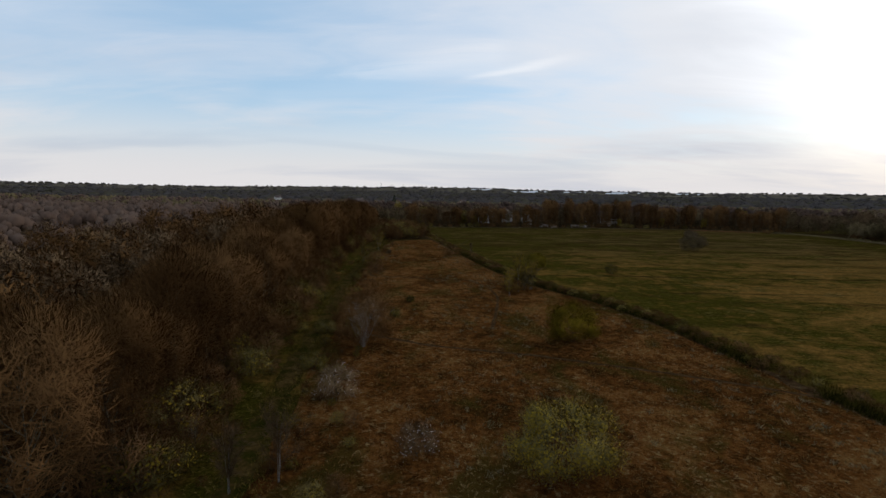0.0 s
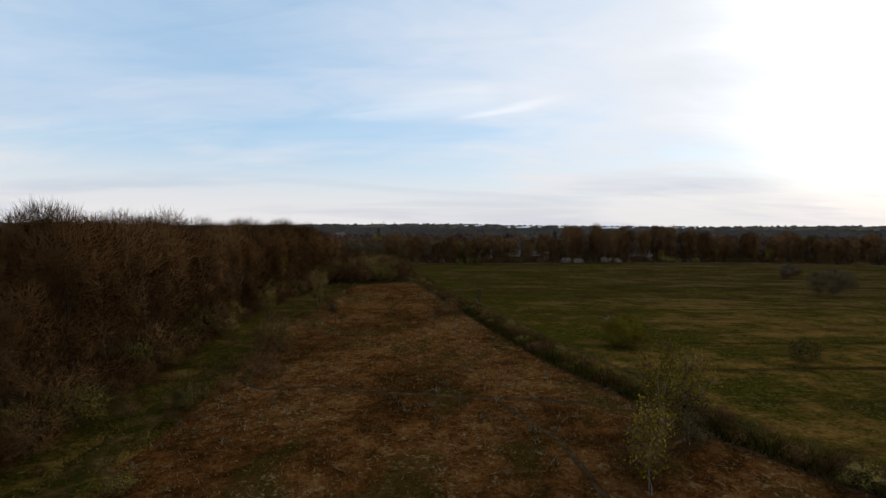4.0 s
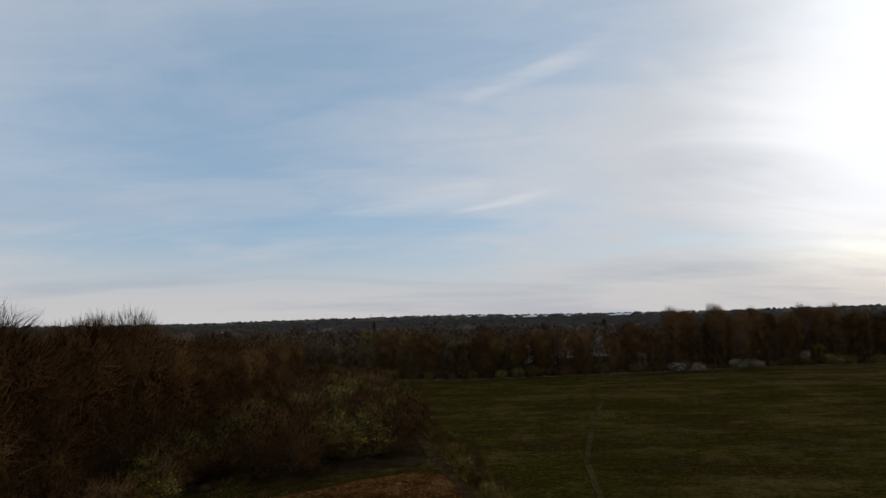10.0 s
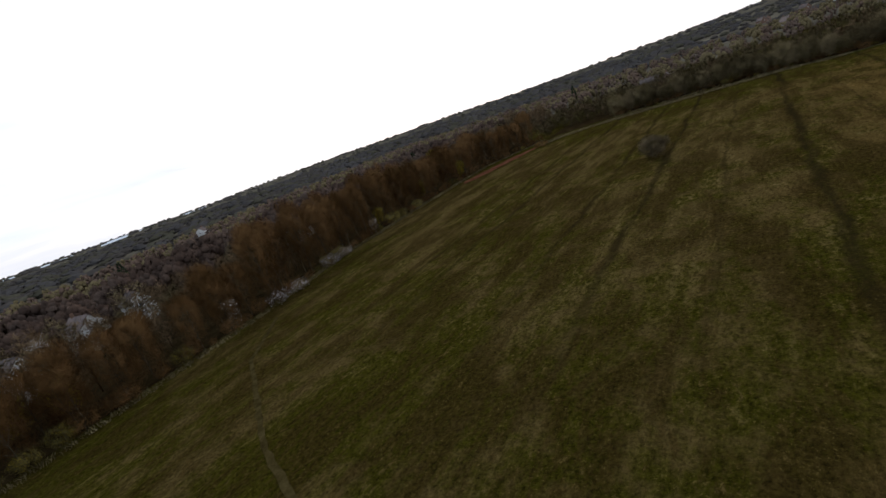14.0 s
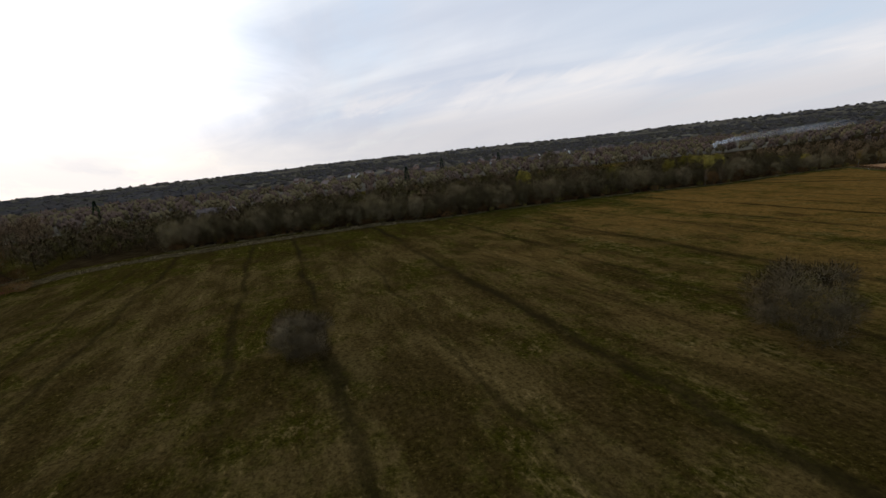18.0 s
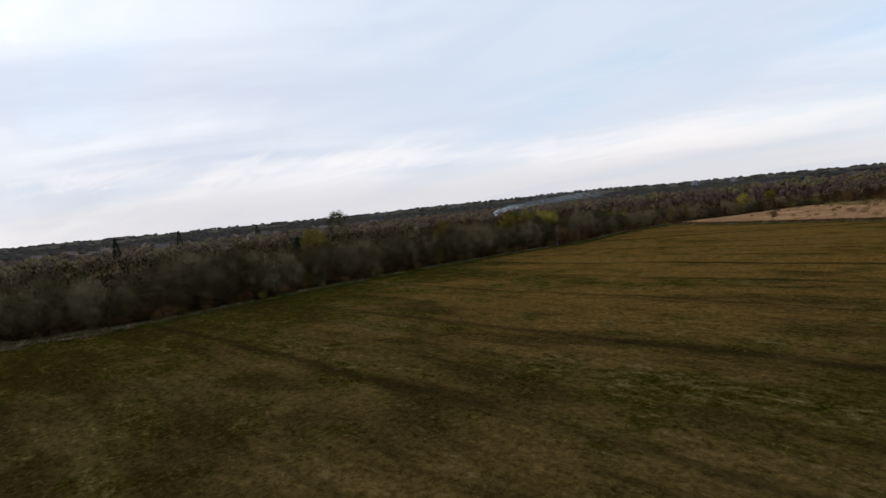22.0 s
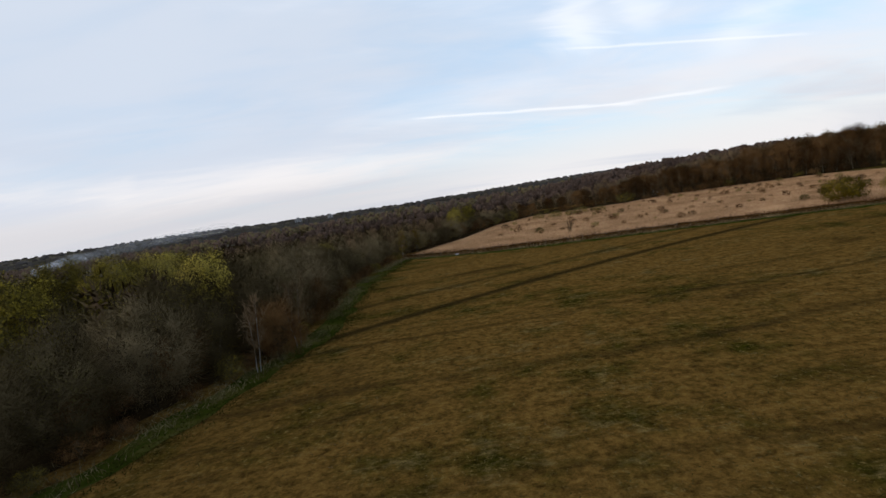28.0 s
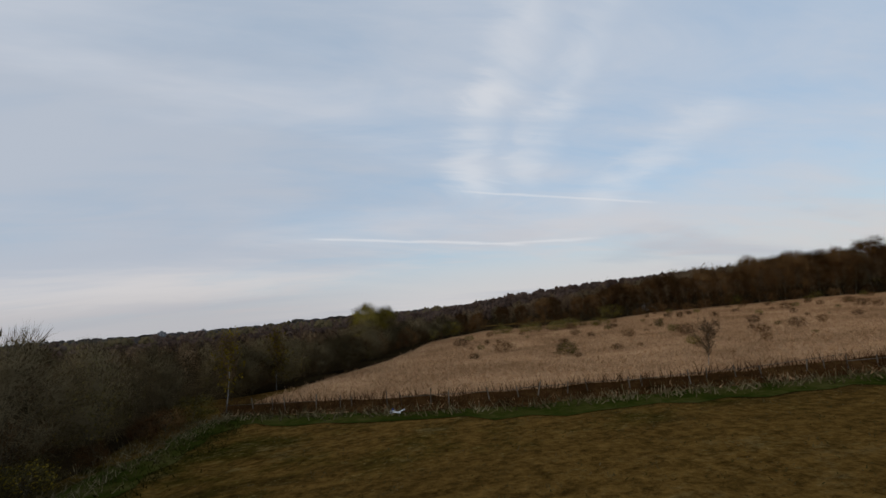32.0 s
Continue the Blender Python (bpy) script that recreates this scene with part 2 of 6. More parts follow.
def meadow_material():
    """Mown rough grass: green, straw and brown in east-west swaths, with dark wheel ruts."""
    m = bpy.data.materials.new("mown_meadow")
    m.use_nodes = True
    N = Nodes(m.node_tree)
    geo = N.add("ShaderNodeNewGeometry")
    P = geo.outputs["Position"]
    sep = N.add("ShaderNodeSeparateXYZ")
    N.link(P, sep.inputs[0])
    X, Y = sep.outputs[0], sep.outputs[1]
    wob = N.noise(P, 0.06, 3)
    yw = N.math("ADD", Y, N.math("MULTIPLY", N.math("SUBTRACT", wob, 0.5), 5.0))
    # swaths
    swath = N.noise(N.mapping(P, (0, 0, 0), (0.014, 0.30, 1)), 1.0, 7, 0.7, 0.25)
    patch = N.noise(N.mapping(P, (0, 0, 0), (0.6, 1.2, 1)), 0.045, 5, 0.6, 0.4)
    blotch = N.noise(P, 0.22, 6, 0.68)
    grain = N.noise(P, 3.2, 5, 0.72)
    fine = N.noise(P, 2.2, 9, 0.8, 0.3)
    tuft = N.noise(N.mapping(P, (0, 0, 0), (0.75, 1.25, 1)), 0.9, 7, 0.78)
    bare = N.noise(N.mapping(P, (0, 0, 0), (0.35, 1.0, 1), (40, 9, 0)), 0.16, 7, 0.7, 0.4)
    # greener and drabber in the north, straw towards the south
    gold = N.math("MULTIPLY", N.step(Y, 165, 50, 0.0, 0.045), N.step(X, 85, 150))
    lean = N.math("SUBTRACT", N.math("ADD", N.step(X, 120, 30, -0.015, 0.035), N.step(X, 180, 206, 0.0, 0.08)), gold)
    fresh = N.math("ADD", N.math("ADD", N.math("MULTIPLY", patch, 0.40), N.math("MULTIPLY", swath, 0.10)), N.math("ADD", N.math("MULTIPLY", blotch, 0.50), lean))
    dry = N.mix(N.step(N.math("ADD", Y, N.math("MULTIPLY", N.math("SUBTRACT", patch, 0.5), 60.0)), 185, 75), (0.0720, 0.0490, 0.0165), (0.1250, 0.0680, 0.0165))
    col = N.mix(N.step(fresh, 0.43, 0.57), dry, (0.0310, 0.0272, 0.0034))
    drab = N.math("ADD", N.math("MULTIPLY", swath, 0.14), N.math("ADD", N.math("MULTIPLY", bare, 0.54), N.math("MULTIPLY", tuft, 0.32)))
    col = N.mix(N.step(N.math("ADD", drab, N.step(Y, 90, 175, -0.028, 0.03)), 0.495, 0.570, 0.0, 0.74), col, (0.0260, 0.0160, 0.0048))
    pale = N.math("ADD", N.math("MULTIPLY", bare, -0.45), N.math("ADD", N.math("MULTIPLY", blotch, 0.35), N.math("MULTIPLY", tuft, 0.45)))
    col = N.mix(N.math("MULTIPLY", N.step(pale, 0.215, 0.31, 0.0, 0.68), N.step(X, 30, 110, 0.4, 1.0)), col, (0.1180, 0.0810, 0.0310))
    col = N.mix(N.math("MULTIPLY", N.step(tuft, 0.56, 0.72, 0.0, 0.55), N.step(X, 40, 120, 0.4, 1.0)), col, (0.1180, 0.0800, 0.0260))
    col = N.mix(N.math("MULTIPLY", N.step(N.noise(P, 3.4, 5, 0.8, 0.4), 0.54, 0.66), N.math("MULTIPLY", N.step(blotch, 0.40, 0.58, 0.15, 0.95), N.step(Y, 175, 100, 0.45, 1.0))), col, (0.1600, 0.1090, 0.0360))
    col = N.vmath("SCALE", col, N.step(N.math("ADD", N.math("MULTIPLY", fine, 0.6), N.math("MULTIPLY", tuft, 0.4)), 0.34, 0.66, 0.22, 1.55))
    # ruts: dark lines that run east-west at these northings, ragged and broken
    rag = N.math("MULTIPLY", N.math("SUBTRACT", N.noise(P, 0.7, 5, 0.75), 0.5), 1.5)
    brk = N.noise(N.mapping(P, (0, 0, 0), (0.03, 0.3, 1)), 1.0, 3)
    rut = None
    for north, half, dark in ((193, 0.9, 0.8), (204, 0.7, 0.6), (169, 1.0, 0.8), (223, 0.8, 0.6), (231, 0.6, 0.5), (147.5, 0.7, 0.6), (181, 0.5, 0.45),
                              (131, 0.8, 0.6), (101, 0.9, 0.65), (114, 0.6, 0.5), (87.5, 0.9, 0.8), (77, 0.5, 0.5), (66, 0.7, 0.6), (57, 0.5, 0.5), (158, 0.4, 0.4)):
        d = N.math("ABSOLUTE", N.math("ADD", N.math("SUBTRACT", yw, float(north)), rag))
        k = N.math("MULTIPLY", N.step(d, half * 1.35, half * 0.2), dark)
        rut = k if rut is None else N.math("MAXIMUM", rut, k)
    # one rut at a slant in the south east corner
    east = N.math("SUBTRACT", X, 180.0)
    bend = N.math("ADD", N.math("MULTIPLY", east, 0.50), N.math("MULTIPLY", N.math("MULTIPLY", east, east), 0.0025))
    d = N.math("ABSOLUTE", N.math("ADD", N.math("SUBTRACT", N.math("SUBTRACT", Y, 44.6), bend), N.math("MULTIPLY", rag, 0.5)))
    rut = N.math("MULTIPLY", rut, N.step(brk, 0.34, 0.56, 0.25, 1.0))
    rut = N.math("MAXIMUM", rut, N.math("MULTIPLY", N.math("MULTIPLY", N.step(d, 1.5, 0.2), N.step(X, 122, 140)), 0.8))
    d = N.math("ABSOLUTE", N.math("ADD", N.math("SUBTRACT", N.math("SUBTRACT", Y, 36.5), N.math("MULTIPLY", east, 0.38)), N.math("MULTIPLY", rag, 0.8)))
    rut = N.math("MAXIMUM", rut, N.math("MULTIPLY", N.math("MULTIPLY", N.step(d, 1.3, 0.1), N.step(X, 125, 145)), 0.5))
    rut = N.math("MULTIPLY", rut, N.step(N.math("SUBTRACT", X, N.math("MULTIPLY", Y, 0.25)), -20, 30))
    col = N.mix(rut, col, (0.014, 0.010, 0.004))
    b = N.add("ShaderNodeBsdfPrincipled")
    N.link(col, b.inputs["Base Color"])
    b.inputs["Roughness"].default_value, b.inputs["Specular IOR Level"].default_value = 0.95, 0.0
    bp = N.add("ShaderNodeBump")
    bp.inputs["Strength"].default_value, bp.inputs["Distance"].default_value = 0.8, 0.25
    N.link(N.math("SUBTRACT", N.math("ADD", tuft, N.math("MULTIPLY", grain, 0.7)), N.math("MULTIPLY", rut, 0.6)), bp.inputs["Height"])
    N.link(bp.outputs[0], b.inputs["Normal"])
    o = N.add("ShaderNodeOutputMaterial")
    N.link(b.outputs[0], o.inputs[0])
    return m


def bracken_material():
    """Collapsed bracken: rust with straw flecks and some green, the shade in its hollows painted dark."""
    m = bpy.data.materials.new("dead_bracken")
    m.use_nodes = True
    N = Nodes(m.node_tree)
    P = N.add("ShaderNodeNewGeometry").outputs["Position"]
    broad, mid, small = N.noise(P, 0.07, 4, 0.6, 0.5), N.noise(P, 0.45, 6, 0.7, 0.4), N.noise(P, 2.6, 5, 0.75, 0.3)
    f = N.math("ADD", N.math("MULTIPLY", broad, 0.35), N.math("ADD", N.math("MULTIPLY", mid, 0.40), N.math("MULTIPLY", small, 0.25)))
    col = N.ramp(N.step(f, 0.41, 0.61), [(0, (0.0240, 0.0108, 0.0030)), (0.35, (0.0670, 0.0250, 0.0064)), (0.65, (0.1030, 0.0400, 0.0105)), (1, (0.1400, 0.0710, 0.0215))])
    green = N.noise(N.mapping(P, (0, 0, 0.4), (1, 0.6, 1), (9, 3, 0)), 0.11, 5, 0.65, 0.5)
    col = N.mix(N.step(green, 0.50, 0.63, 0.0, 0.8), col, (0.0340, 0.0250, 0.0050))
    fleck = N.noise(P, 1.5, 6, 0.8, 0.8)
    col = N.mix(N.math("MULTIPLY", N.step(fleck, 0.53, 0.63), N.step(broad, 0.40, 0.56, 0.2, 1.0)), col, (0.180, 0.122, 0.052))
    # shade of the hollows put into the colour where the relief is lowest
    col = N.mix(N.step(fleck, 0.44, 0.33, 0.0, 0.8), col, (0.0150, 0.0085, 0.0032))
    b = N.add("ShaderNodeBsdfPrincipled")
    N.link(col, b.inputs["Base Color"])
    b.inputs["Roughness"].default_value, b.inputs["Specular IOR Level"].default_value = 0.95, 0.0
    bp = N.add("ShaderNodeBump")
    bp.inputs["Strength"].default_value, bp.inputs["Distance"].default_value = 0.9, 0.35
    N.link(N.math("ADD", fleck, N.math("MULTIPLY", small, 0.7)), bp.inputs["Height"])
    N.link(bp.outputs[0], b.inputs["Normal"])
    o = N.add("ShaderNodeOutputMaterial")
    N.link(b.outputs[0], o.inputs[0])
    return m


M = {
    "meadow": meadow_material(),
    # farmland raised and greyed: distance haze put into the base colour
    "hazed_land": surface("hazed_farmland", [(0, (0.0450, 0.0380, 0.0300)), (0.45, (0.0750, 0.0640, 0.0480)), (0.7, (0.1050, 0.0920, 0.0660)), (1, (0.1500, 0.1320, 0.1000))], 0.006, 0.05, bump=0),
    "bracken": bracken_material(),
    "bracken_frond": surface("bracken_frond", [(0, (0.0346, 0.0157, 0.0044)), (0.5, (0.1004, 0.0412, 0.0109)), (1, (0.1868, 0.1125, 0.0382))], 0.16, 2.0, per="island", bump=0),
    "russet": surface("red_bracken", [(0, (0.0450, 0.0160, 0.0080)), (0.5, (0.0900, 0.0340, 0.0180)), (1, (0.1500, 0.0680, 0.0380))], 0.3, 2.5, bump=0.7),
    # dark earth of the paths, also the painted shadow in the hedge ditch
    "mud_and_shade": surface("trodden_earth_and_shade", [(0, (0.0200, 0.0115, 0.0055)), (0.5, (0.0420, 0.0240, 0.0110)), (1, (0.0800, 0.0480, 0.0220))], 0.8, 4.0, bump=0.6),
    "verge_straw": surface("dead_verge_grass", [(0, (0.0161, 0.0120, 0.0055)), (0.45, (0.0384, 0.0282, 0.0132)), (0.75, (0.0682, 0.0516, 0.0259)), (1, (0.0992, 0.0780, 0.0418))], 0.5, 3.0, bump=0.8),
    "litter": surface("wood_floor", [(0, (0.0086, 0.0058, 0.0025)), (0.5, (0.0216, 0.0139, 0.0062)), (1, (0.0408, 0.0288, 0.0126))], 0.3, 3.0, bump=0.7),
    "track": surface("grass_track", [(0, (0.0095, 0.0100, 0.0016)), (0.28, (0.0190, 0.0185, 0.0030)), (0.5, (0.0320, 0.0220, 0.0060)), (0.75, (0.0550, 0.0330, 0.0105)), (1, (0.0900, 0.0640, 0.0225))], 0.45, 3.0, bump=0.7),
    "lush": surface("lush_grass", [(0, (0.0130, 0.0175, 0.0026)), (0.35, (0.0250, 0.0310, 0.0042)), (0.6, (0.0420, 0.0420, 0.0085)), (1, (0.0800, 0.0660, 0.0230))], 0.35, 2.0, bump=0.6),
    "earth": surface("trodden_earth", [(0, (0.0184, 0.0129, 0.0043)), (0.4, (0.0356, 0.0257, 0.0092)), (1, (0.0621, 0.0468, 0.0184))], 0.6, 5.0, bump=0.4),
    "ditch": surface("ditch_bramble", [(0, (0.0144, 0.0081, 0.0027)), (0.5, (0.0450, 0.0211, 0.0071)), (1, (0.0900, 0.0470, 0.0162))], 0.5, 4.0, bump=0.9),
    "straw": surface("dead_grass", [(0, (0.0550, 0.0420, 0.0180)), (0.5, (0.1250, 0.0960, 0.0470)), (1, (0.2200, 0.1750, 0.0980))], 0.25, 1.5, per="island", bump=0.4),
    "bank_blade": surface("bank_grass", [(0, (0.0320, 0.0220, 0.0045)), (0.5, (0.0750, 0.0510, 0.0105)), (1, (0.1500, 0.1040, 0.0260))], 0.25, 1.5, per="island", bump=0),
    "hedge_green": surface("ditch_nettle", [(0, (0.0120, 0.0120, 0.0022)), (0.5, (0.0300, 0.0265, 0.0048)), (1, (0.0640, 0.0500, 0.0110))], 0.3, 1.5, per="island", bump=0),
    "meadow_blade": surface("meadow_tuft", [(0, (0.018, 0.020, 0.005)), (0.5, (0.050, 0.042, 0.014)), (1, (0.12, 0.09, 0.042))], 0.3, 2.0, per="island", bump=0),
    "reed": surface("dead_reed", [(0, (0.2250, 0.1280, 0.0640)), (0.5, (0.3850, 0.2280, 0.1200)), (1, (0.5500, 0.3500, 0.1950))], 0.10, 1.5, per="island", bump=0.5, bump_scale=3.0),
    "bark": surface("grey_bark", [(0, (0.0318, 0.0245, 0.0160)), (0.5, (0.0689, 0.0539, 0.0344)), (1, (0.1272, 0.1029, 0.0680))], 1.2, 9.0, per="object", bump=0.5),
    "twig": surface("bare_twig", [(0, (0.0620, 0.0400, 0.0220)), (0.5, (0.1220, 0.0790, 0.0430)), (1, (0.1980, 0.1330, 0.0740))], 0.085, 0.8, per="both", bump=0),
    "twig_warm": surface("bare_twig_warm", [(0, (0.0470, 0.0233, 0.0083)), (0.5, (0.0898, 0.0456, 0.0165)), (1, (0.1429, 0.0759, 0.0294))], 0.085, 0.8, per="both", bump=0),
    # greyer, flatter twig colour for far woods, with haze painted in
    "twig_hazed": surface("hazed_bare_wood", [(0, (0.0480, 0.0410, 0.0360)), (0.5, (0.0660, 0.0570, 0.0500)), (1, (0.0900, 0.0770, 0.0670))], 0.03, 0.25, per="both", bump=0),
    "willow": surface("willow_catkin", [(0, (0.0448, 0.0356, 0.0120)), (0.5, (0.0918, 0.0734, 0.0240)), (1, (0.1568, 0.1242, 0.0450))], 0.09, 0.8, per="both", bump=0),
    "willow_grey": surface("willow_twig", [(0, (0.0475, 0.0356, 0.0173)), (0.5, (0.0950, 0.0713, 0.0360)), (1, (0.1610, 0.1214, 0.0660))], 0.09, 0.8, per="both", bump=0),
    "yellow": surface("young_yellow_leaf", [(0, (0.1174, 0.0918, 0.0123)), (0.5, (0.2279, 0.1737, 0.0248)), (1, (0.3727, 0.2876, 0.0517))], 0.2, 2.0, per="both", bump=0),
    "green": surface("young_green_leaf", [(0, (0.0832, 0.0583, 0.0064)), (0.5, (0.1625, 0.1112, 0.0110)), (1, (0.2600, 0.1782, 0.0209))], 0.2, 2.0, per="both", bump=0),
    "pale_leaf": surface("pale_young_leaf", [(0, (0.10, 0.082, 0.04)), (0.5, (0.18, 0.15, 0.08)), (1, (0.29, 0.25, 0.15))], 0.2, 2.0, per="both", bump=0),
    "shrub_pale": surface("pale_shrub_twig", [(0, (0.0700, 0.0510, 0.0280)), (0.5, (0.1300, 0.0960, 0.0530)), (1, (0.2000, 0.1500, 0.0860))], 0.3, 1.2, per="both", bump=0),
    "rust": surface("russet_twig", [(0, (0.0451, 0.0210, 0.0079)), (0.5, (0.0820, 0.0405, 0.0157)), (1, (0.1271, 0.0701, 0.0295))], 0.2, 2.0, per="both", bump=0),
    # two more far wood colours that carry painted distance haze
    "wood_hazed": surface("hazed_wood_far", [(0, (0.0500, 0.0450, 0.0430)), (0.5, (0.0660, 0.0600, 0.0570)), (1, (0.0860, 0.0780, 0.0740))], 0.02, 0.2, per="both", bump=0),
    "willow_hazed": surface("willow_hazed", [(0, (0.0500, 0.0450, 0.0320)), (0.5, (0.0700, 0.0630, 0.0450)), (1, (0.0980, 0.0870, 0.0620))], 0.03, 0.25, per="both", bump=0),
    "canopy_brown": surface("bare_canopy_brown", [(0, (0.0435, 0.0283, 0.0215)), (0.5, (0.0711, 0.0469, 0.0351)), (1, (0.1073, 0.0718, 0.0533))], 0.06, 0.5, per="both", bump=0),
    "canopy_grey": surface("bare_canopy_grey", [(0, (0.0434, 0.0298, 0.0235)), (0.5, (0.0700, 0.0487, 0.0380)), (1, (0.1064, 0.0746, 0.0581))], 0.06, 0.5, per="both", bump=0),
    "canopy_olive": surface("bare_canopy_olive", [(0, (0.0465, 0.0355, 0.0189)), (0.5, (0.0765, 0.0587, 0.0306)), (1, (0.1200, 0.0928, 0.0481))], 0.06, 0.5, per="both", bump=0),
    "birch": surface("birch_bark", [(0, (0.0744, 0.0670, 0.0558)), (0.35, (0.1674, 0.1562, 0.1414)), (1, (0.2678, 0.2604, 0.2455))], 2.0, 6.0, per="object", bump=0.3),
    "bloom": surface("white_blossom", [(0, (0.4000, 0.3500, 0.3400)), (0.5, (0.6200, 0.5700, 0.5600)), (1, (0.7800, 0.7500, 0.7400))], 0.5, 3.0, per="island", bump=0),
    "conifer": surface("conifer_needle", [(0, (0.010, 0.016, 0.009)), (0.5, (0.022, 0.034, 0.018)), (1, (0.042, 0.058, 0.03))], 0.5, 3.0, per="island", bump=0),
    "white_wall": surface("white_render", [(0, (0.3600, 0.3400, 0.3100)), (0.5, (0.5000, 0.4800, 0.4500)), (1, (0.6200, 0.6000, 0.5700))], 0.4, 3.0, bump=0.1),
    "brick_wall": surface("brick_far", [(0, (0.1050, 0.0638, 0.0440)), (0.5, (0.1650, 0.1020, 0.0748)), (1, (0.2400, 0.1700, 0.1320))], 0.6, 4.0, per="object", bump=0.2),
    "roof": surface("roof_tile", [(0, (0.055, 0.045, 0.042)), (0.5, (0.10, 0.08, 0.073)), (1, (0.17, 0.13, 0.115))], 0.5, 4.0, per="object", bump=0.3),
    "stake": surface("weathered_stake", [(0, (0.0588, 0.0462, 0.0336)), (0.5, (0.1134, 0.0924, 0.0693)), (1, (0.1764, 0.1512, 0.1176))], 1.0, 8.0, per="object", bump=0.4),
    "foam": surface("white_foam", [(0, (0.70, 0.71, 0.72)), (0.5, (0.80, 0.80, 0.80)), (1, (0.86, 0.86, 0.86))], 1.0, 8.0, rough=0.45, bump=0.05),
    "blue_trim": surface("blue_film", [(0, (0.03, 0.06, 0.30)), (1, (0.05, 0.09, 0.42))], 1.0, 8.0, rough=0.35, bump=0),
    "concrete": surface("pale_concrete", [(0, (0.1800, 0.1800, 0.1860)), (0.5, (0.2520, 0.2520, 0.2604)), (1, (0.3120, 0.3120, 0.3224))], 0.2, 2.0, bump=0.1),
    "steel": surface("grey_steel", [(0, (0.18, 0.18, 0.19)), (1, (0.30, 0.30, 0.31))], 0.4, 2.0, rough=0.5, bump=0),
    "sheeting": surface("white_sheeting", [(0, (0.55, 0.57, 0.60)), (1, (0.78, 0.80, 0.83))], 0.01, 0.1, rough=0.4, bump=0),
}
glass = bpy.data.materials.new("dark_glass")
glass.use_nodes = True
gb = glass.node_tree.nodes["Principled BSDF"]
gb.inputs["Base Color"].default_value, gb.inputs["Roughness"].default_value = (0.03, 0.035, 0.04, 1), 0.08
M["glass"] = glass


def smoke(name, most):
    """Thin uneven smoke that lets most of the view through."""
    m = bpy.data.materials.new(name)
    m.use_nodes = True
    N = Nodes(m.node_tree)
    geo = N.add("ShaderNodeNewGeometry")
    d, x, o = N.add("ShaderNodeBsdfDiffuse"), N.add("ShaderNodeBsdfTransparent"), N.add("ShaderNodeOutputMaterial")
    d.inputs[0].default_value = (0.72, 0.74, 0.78, 1)
    mix = N.add("ShaderNodeMixShader")
    N.link(N.step(N.noise(geo.outputs["Position"], 0.14, 5, 0.65), 0.35, 0.80, 0.02, most), mix.inputs[0])
    N.link(x.outputs[0], mix.inputs[1])
    N.link(d.outputs[0], mix.inputs[2])
    N.link(mix.outputs[0], o.inputs[0])
    return m


M["smoke"], M["smoke_thin"] = smoke("bonfire_smoke", 0.42), smoke("thin_smoke", 0.06)


# ---- mesh helpers ----
def np_mesh(name, verts, faces, mats, index=None, smooth=False):
    """A mesh from arrays of vertices and of triangles (or quads); three more columns give soft crown normals."""
    verts, faces = np.asarray(verts, np.float32), np.asarray(faces, np.int32)
    verts, soft = verts[:, :3], verts[:, 3:]
    me = bpy.data.meshes.new(name)
    n, k = faces.shape
    me.vertices.add(len(verts))
    me.vertices.foreach_set("co", verts.ravel())
    me.loops.add(n * k)
    me.loops.foreach_set("vertex_index", faces.ravel())
    me.polygons.add(n)
    me.polygons.foreach_set("loop_start", np.arange(0, n * k, k, dtype=np.int32))
    me.polygons.foreach_set("loop_total", np.full(n, k, np.int32))
    for m in mats:
        me.materials.append(M[m])
    if index is not None:
        me.polygons.foreach_set("material_index", np.asarray(index, np.int32))
    me.polygons.foreach_set("use_smooth", np.full(n, smooth or soft.shape[1] == 3))
    me.update(calc_edges=True)
    if soft.shape[1] == 3:
        rounded = me.attributes.new("custom_normal", "FLOAT_VECTOR", "POINT")
        rounded.data.foreach_set("vector", np.ascontiguousarray(soft, np.float32).ravel())
    return me


def part(name, data, parent, label=""):
    ob = new(name, data)
    ob.parent = parent
    if label:
        ob["label"] = label
    return ob


def bm_mesh(name, bm, material):
    me = bpy.data.meshes.new(name)
    bm.to_mesh(me)
    bm.free()
    me.materials.append(M[material])
    return me


def inside(pts, poly):
    """Which of the points (n, 2) lie in the polygon."""
    poly = np.asarray(poly, float)
    x, y = pts[:, 0], pts[:, 1]
    hit = np.zeros(len(pts), bool)
    for (x0, y0), (x1, y1) in zip(poly, np.roll(poly, -1, 0)):
        with np.errstate(divide="ignore", invalid="ignore"):
            hit ^= ((y0 > y) != (y1 > y)) & (x < (x1 - x0) * (y - y0) / (y1 - y0 + 1e-12) + x0)
    return hit


def scatter(poly, gap, seed, jitter=0.42):
    """Points in a polygon, about gap apart."""
    rng = np.random.default_rng(seed)
    p = np.asarray(poly, float)
    gx, gy = np.meshgrid(np.arange(p[:, 0].min(), p[:, 0].max(), gap), np.arange(p[:, 1].min(), p[:, 1].max(), gap * 0.87))
    gx = gx + (np.arange(gx.shape[0]) % 2)[:, None] * gap / 2
    q = np.c_[gx.ravel(), gy.ravel()] + rng.uniform(-jitter, jitter, (gx.size, 2)) * gap
    return q[inside(q, p)]


